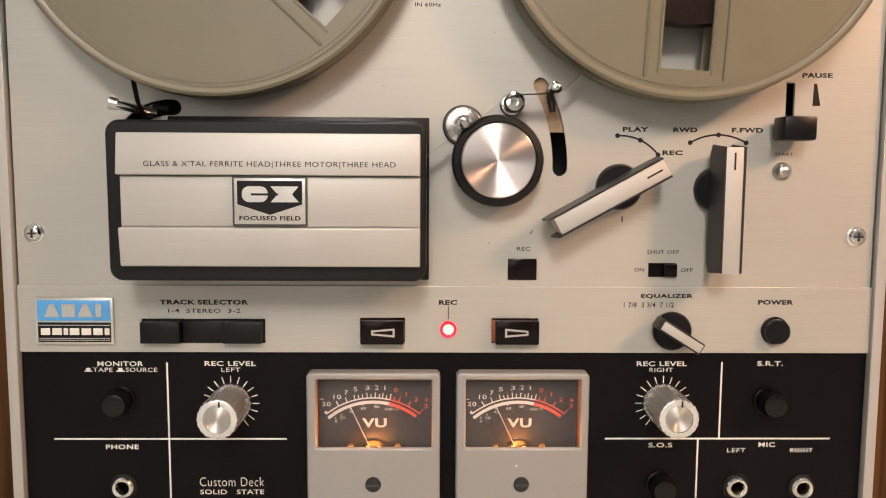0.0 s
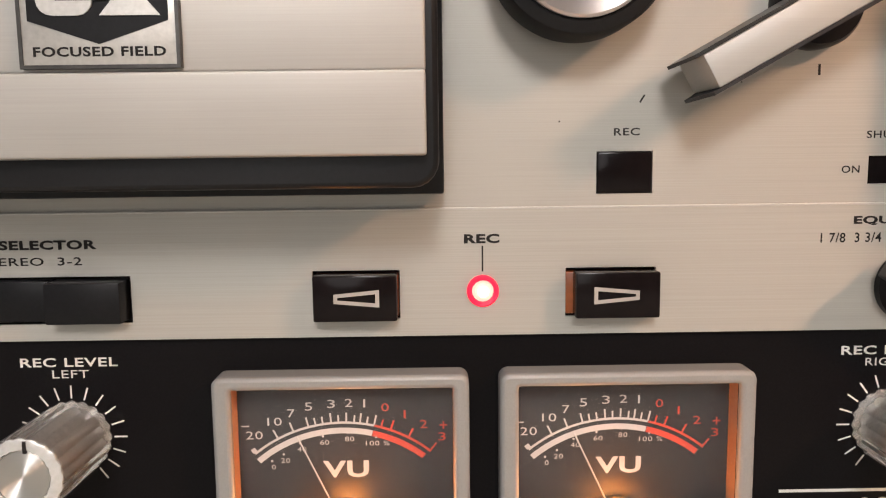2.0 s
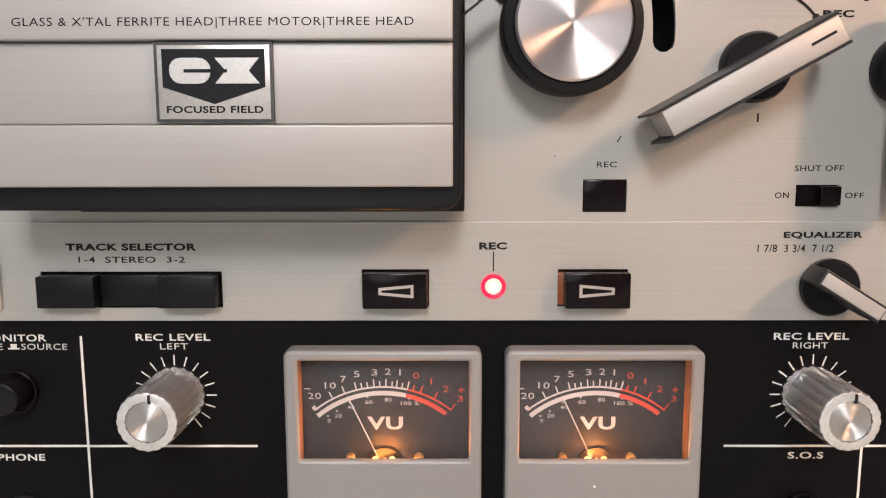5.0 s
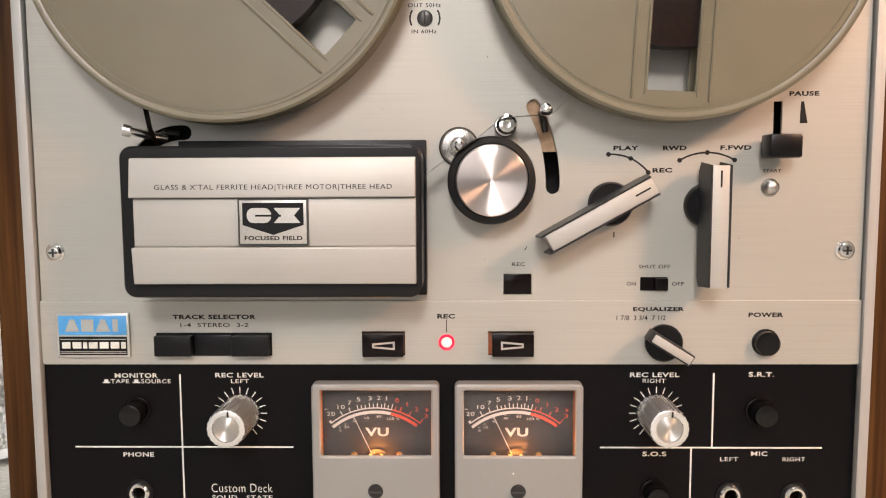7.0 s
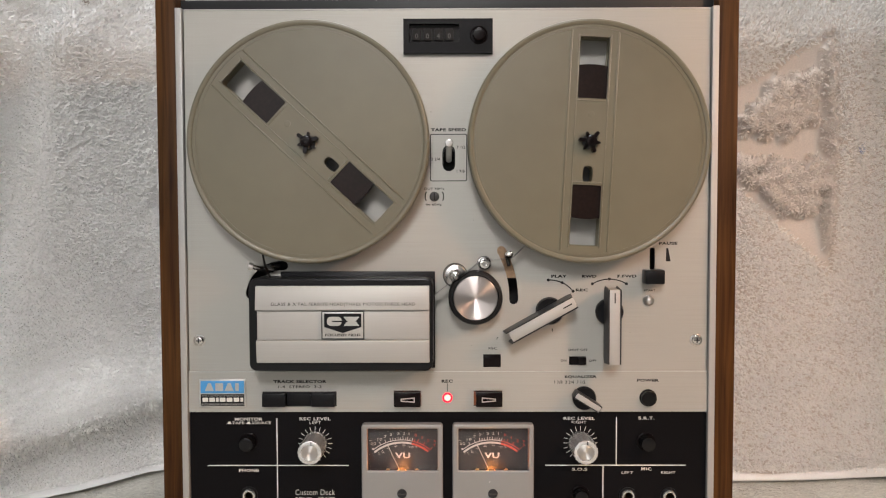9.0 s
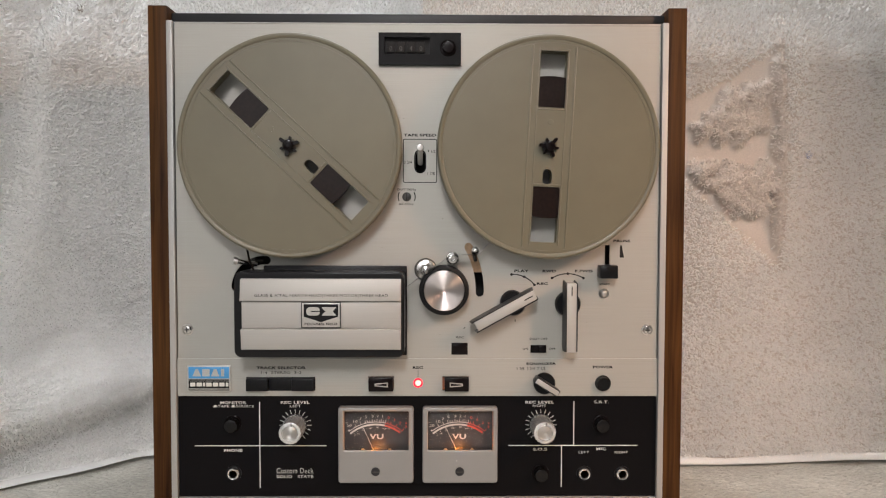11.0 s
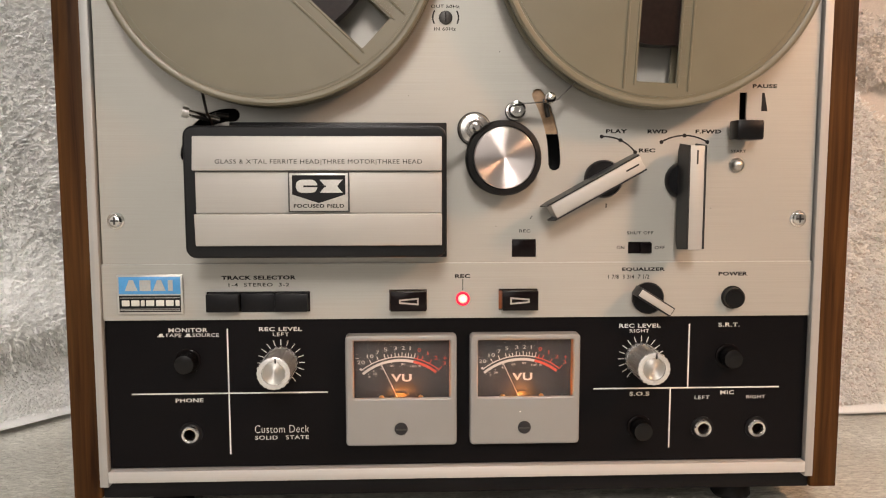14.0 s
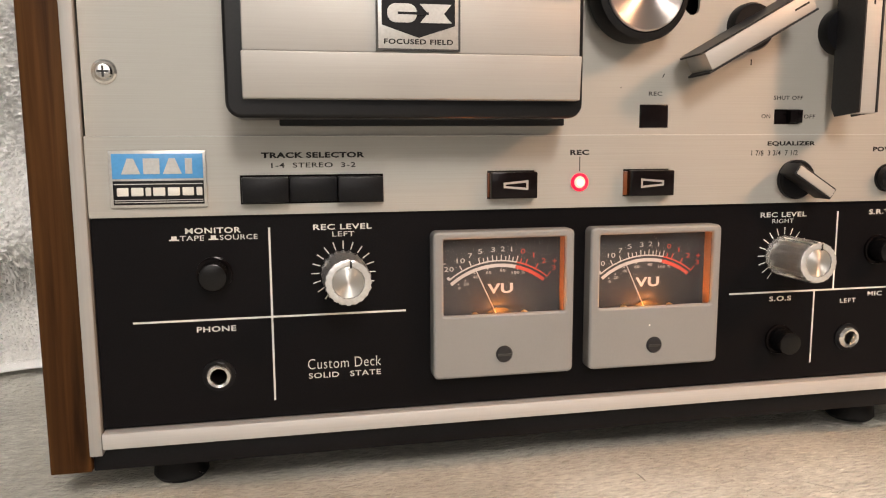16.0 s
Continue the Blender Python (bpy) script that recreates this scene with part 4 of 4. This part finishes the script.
def meter(cx, nudge, swing):
    x0, x1 = cx - 31.1, cx + 31.1
    window = rounded(cx - 26.6, cx + 27.2, 100.2, 132.8, 0.6, 2)
    root = part("level_meter", plate(rounded(x0, x1, 72.8, 136.1, 2.4), [window], -6.5, -4.4), METER_GREY, deck, "lit level meter in a silver-grey bezel", 25)
    part("bezel_body", plate(rounded(x0, x1, 72.8, 136.1, 2.4), [rect(cx - 27.6, cx + 28.0, 90, 133.6)], -4.4, 0.6), METER_GREY, root, "", 25)
    bm = bmesh.new()
    bm.from_mesh(root.data)
    rim = [e for e in bm.edges if all(abs(v.co.y + 0.0065) < 1e-5 for v in e.verts) and len(e.link_faces) == 2 and abs(e.link_faces[0].normal.y - e.link_faces[1].normal.y) > 0.5]
    bmesh.ops.bevel(bm, geom=rim, offset=0.0011, segments=3, profile=0.5, affect="EDGES")
    bm.to_mesh(root.data)
    bm.free()
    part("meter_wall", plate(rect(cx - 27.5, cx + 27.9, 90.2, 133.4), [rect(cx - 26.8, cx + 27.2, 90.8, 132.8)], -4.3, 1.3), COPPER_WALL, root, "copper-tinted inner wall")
    face = part("meter_face", box(cx - 27.4, cx + 27.8, 1.2, 2.0, 90.4, 133.2), METER_FACE, root, "charcoal scale plate with cream print")
    pane = part("pane", box(cx - 26.6, cx + 27.0, -5.2, -4.8, 100.3, 132.7), GLASS, root, "clear window")
    pane.visible_shadow = False
    inside = cx
    cx += nudge
    ox, oz, y = cx - 0.8, 86.9, 1.1

    def stroke(name, r0, r1, a0, a1, mat, n=20):
        pts = arc_points(ox, oz, r0, a0, a1, n) + arc_points(ox, oz, r1, a1, a0, n)
        mark(name, pts, mat, face, y)

    stroke("scale_arc", 34.9, 35.5, -39, 13, SCALE_INK)
    stroke("scale_arc", 32.4, 33.9, -40, 13, SCALE_INK)
    stroke("scale_arc", 34.9, 35.5, 13.2, 39, RED_INK)
    stroke("scale_arc", 32.4, 33.9, 13.2, 38, RED_INK)
    for a, long in ((-38.5, 1.2), (-27.5, 2.4), (-20.5, 2.4), (-14, 2.4), (-11, 1.8), (-8, 1.8), (-4.6, 2.4), (-1.6, 1.8), (1.6, 2.4), (4.8, 1.8), (7.2, 2.4), (10, 1.8), (13, 2.6)):
        stroke("scale_tick", 35.4, 35.4 + long, a - (1.0 if a < -38 else 0.35), a + (1.0 if a < -38 else 0.35), SCALE_INK, 1)
    for a, long in ((16, 1.8), (20, 2.4), (28, 2.4), (38.6, 2.4)):
        stroke("scale_tick", 35.4, 35.4 + long, a - 0.35, a + 0.35, RED_INK, 1)
    for body, dx, z, w, ink in (("20", -23.0, 118.2, 4.2, 0), ("10", -17.8, 121.7, 3.6, 0), ("7", -13.6, 123.8, 1.8, 0), ("5", -9.2, 125.5, 1.9, 0), ("3", -3.5, 126.1, 1.9, 0),
                                ("2", 0.9, 126.3, 1.9, 0), ("1", 4.8, 126.1, 0.5, 0), ("0", 10.0, 125.0, 1.9, 1), ("1", 14.9, 123.1, 0.5, 1), ("2", 19.6, 120.5, 1.9, 1), ("3", 24.2, 117.2, 1.9, 1)):
        lettering(body, cx + dx, z + 0.9, w, 2.1, (SCALE_INK, RED_INK)[ink], face, y, 0.0, "numeral")
    mark("minus_sign", rect(cx - 26.2, cx - 24.2, 121.3, 121.65), SCALE_INK, face, y)
    mark("plus_sign", [(cx + dx, z + 0.9) for dx, z in ((23.6, 120.0), (24.4, 120.0), (24.4, 119.2), (24.8, 119.2), (24.8, 120.0), (25.6, 120.0), (25.6, 120.4), (24.8, 120.4), (24.8, 121.2), (24.4, 121.2), (24.4, 120.4), (23.6, 120.4))], RED_INK, face, y)
    for body, dx, z, w in (("0", -18.4, 109.8, 1.0), ("20", -15.4, 111.5, 2.3), ("40", -11.2, 114.4, 2.3), ("60", -5.4, 116.1, 2.3), ("80", 0.9, 116.9, 2.3), ("100 %", 8.0, 115.7, 6.0)):
        lettering(body, cx + dx, z + 0.9, w, 1.25, SCALE_INK, face, y, 0.0, "numeral")
        mark("scale_dot", circle(cx + dx - 0.4, z + 2.5, 0.32, 8), SCALE_INK, face, y)
    lettering("VU", cx - 0.2, 109.9, 11.6, 4.4, SCALE_INK, face, y, 0.03)
    tip = (ox + 4 + 35.6 * math.sin(radians(swing)), -0.8, oz + 35.6 * math.cos(radians(swing)))
    foot = (ox + 4 + 9 * math.sin(radians(swing)), -0.8, oz + 9 * math.cos(radians(swing)))
    part("needle", tube([foot, tip], 0.2, 6), SCALE_INK, root, "thin white needle")
    part("lamp_arch", plate(arc_points(cx - 0.6, 94.4, 7.2, -90, 90, 14) + arc_points(cx - 0.6, 94.4, 5.6, 90, -90, 14), [], 0.6, 1.15), VOID, root)
    for dx, r in ((-11.2, 1.5), (11.2, 1.5)):
        part("clip", lathe(cx - 0.4 + dx, 98.4, [(r, 1.2), (r, -0.8), (r * 0.7, -1.4), (0, -1.4)], 18), BRASS, root)
    for dx, z, r in ((-2.8, 97.6, 1.3), (2.6, 97.8, 1.1), (0.2, 97.2, 1.2)):
        part("bulb", lathe(cx - 0.6 + dx, z, [(r * 0.7, 1.0), (r, 0.2), (r, -0.6), (0, -1.2)], 16), BULB, root, "glowing orange bulb")
    glow = bpy.data.lights.new("meter_glow", "POINT")
    glow.energy, glow.color, glow.shadow_soft_size = 0.065, (1.0, 0.31, 0.05), 0.0012
    lamp = new("meter_glow", glow)
    lamp.location = at(cx - 0.6, -1.2, 97.0)
    screw = part("bezel_screw", lathe(inside - 0.2, 82.6, [(3.7, -6.0), (3.7, -6.8), (3.1, -7.6), (0, -7.9)], 36), GREY_PLASTIC, root, "black slotted zero screw")
    bm = box(inside - 3.1, inside + 2.7, -8.0, -7.4, 82.0, 83.0)
    part("screw_slot", bm, DARK_STEEL, screw)
    return root


meter(-34.8, 0.2, -25.0)
right_meter = meter(34.9, -0.4, -25.0)
mark("speck", circle(32.3, 91.7, 0.45, 10), WHITE_INK, right_meter, -6.62)

# ---- reels with tape ----


def reel(cx, cz, angle):
    root = thing("tape_reel", "warm grey plastic tape reel half full of brown tape", "tape reel", "reels on the deck", at(cx, 0, cz))

    def own(name, bm, mat, label="", parent=None, sharp=32):
        ob = part(name, bm, mat, parent or root, label, sharp)
        ob.data.transform(Matrix.Rotation(radians(angle), 4, "Y") @ Matrix.Translation(-at(0, 0, 0)))
        return ob

    holes = [rounded(31.5, 76, -10.6, 10.6, 0.8, 2), rounded(-76, -31.5, -10.6, 10.6, 0.8, 2), ribbon([(21, 0), (26.5, 0)], 3.7), circle(0, 0, 5.6, 24)]
    for y0, y1, name in ((-21.4, -20.0, "front_flange"), (-9.6, -8.2, "rear_flange")):
        flange = own(name, plate(circle(0, 0, 87.4, 120), holes, y0, y1), REEL_PLASTIC)
        rim = lathe(0, 0, [(84.8, y0 + 0.2), (85.2, y0 - 0.5), (86.2, y0 - 1.0), (87.6, y0 - 1.0), (88.8, y0 - 0.2), (89.2, y0 + 0.9), (89.0, y1 + 0.6), (87.6, y1 + 0.9), (85.0, y1)], 120, closed=True)
        own("rim", rim, REEL_PLASTIC, "", flange)
    face = root.children[0]
    for s in (-1, 1):
        own("raised_edge", box(-80, 80, -22.1, -21.2, s * 17.2 - 0.7, s * 17.2 + 0.7, 0.4), REEL_PLASTIC, "", face)
        own("raised_edge", box(-78, 78, -21.8, -21.2, s * 11.6 - 0.5, s * 11.6 + 0.5, 0.3), REEL_PLASTIC, "", face)
    own("rim_groove", plate(circle(0, 0, 83.4, 120), [circle(0, 0, 82.4, 120)], -21.8, -21.3), REEL_PLASTIC, "", face)
    for x in (29.8, -29.8):
        own("window_lip", box(x - 0.6, x + 0.6, -21.9, -21.2, -10.6, 10.6, 0.3), REEL_PLASTIC, "", face)
    for k in range(22):
        own("ruler_mark", box(36 + 1.8 * k, 36.3 + 1.8 * k, -21.6, -21.3, 12.4, 12.4 + (3.2 if k % 5 == 0 else 1.9)), REEL_PLASTIC, "", face)
    own("dimple", lathe(-20, 0, [(2.4, -21.2), (2.4, -21.7), (1.6, -21.9), (0, -21.5)], 24), REEL_PLASTIC, "", face)
    own("hub", plate(circle(0, 0, 30.9, 64), [circle(0, 0, 5.4, 24), ribbon([(21, 0), (26.5, 0)], 3.6)], -19.8, -9.8), REEL_PLASTIC)
    own("tape_pack", plate(circle(0, 0, 56.5, 120), [circle(0, 0, 31.2, 64)], -19.6, -10.0), TAPE_BROWN, "dark brown wound tape")
    return root


reel(-101.9, 349.4, 43.0)
reel(104.4, 349.2, 93.0)

for cx, cz, a0 in ((-101.9, 349.4, 20), (104.4, 349.2, 50)):
    spindle = part("reel_spindle", lathe(cx, cz, [(34, -0.2), (34, -6.4), (32.5, -7.2), (5.2, -7.2), (5.0, -23), (3.6, -24), (0, -24)], 48), DARK_STEEL, deck, "black reel spindle with lock")
    for k in range(6):
        a = radians(a0 + 60 * k)
        bm = ribbon([(cx + 2 * math.cos(a), cz + 2 * math.sin(a)), (cx + (7.4 - k % 2) * math.cos(a), cz + (7.4 - k % 2) * math.sin(a))], 1.35 - 0.35 * (k % 2), 5)
        part("lock_wing", plate(bm, [], -27.5 + 2 * (k % 2), -21.8), GLOSS_BLACK, spindle)
    part("lock_cap", lathe(cx, cz, [(4.2, -23), (4.2, -28.6), (3.2, -29.6), (1.6, -29.8), (1.4, -29.2), (0, -29.2)], 32), GLOSS_BLACK, spindle)

# ---- the running tape ----
tape, rows = bmesh.new(), []
for x, z in ((-147.5, 322), (-136.0, 258.6), (-131, 247), (-120, 228), (-32, 222), (-14, 233.0), (3.8, 246.6), (8.6, 248.6), (25.2, 261.8), (28.4, 262.6), (46.6, 263.6), (49.4, 264.6), (82.4, 297.0)):
    rows.append([tape.verts.new(at(x, y, z)) for y in (-17.8, -11.6)])
for a, b in zip(rows, rows[1:]):
    tape.faces.new((a[0], b[0], b[1], a[1]))
bmesh.ops.solidify(tape, geom=list(tape.faces), thickness=0.0001)
strand = part("magnetic_tape", tape, TAPE_BROWN)
tagged(strand, "thin brown tape threaded from reel to reel", "tape")
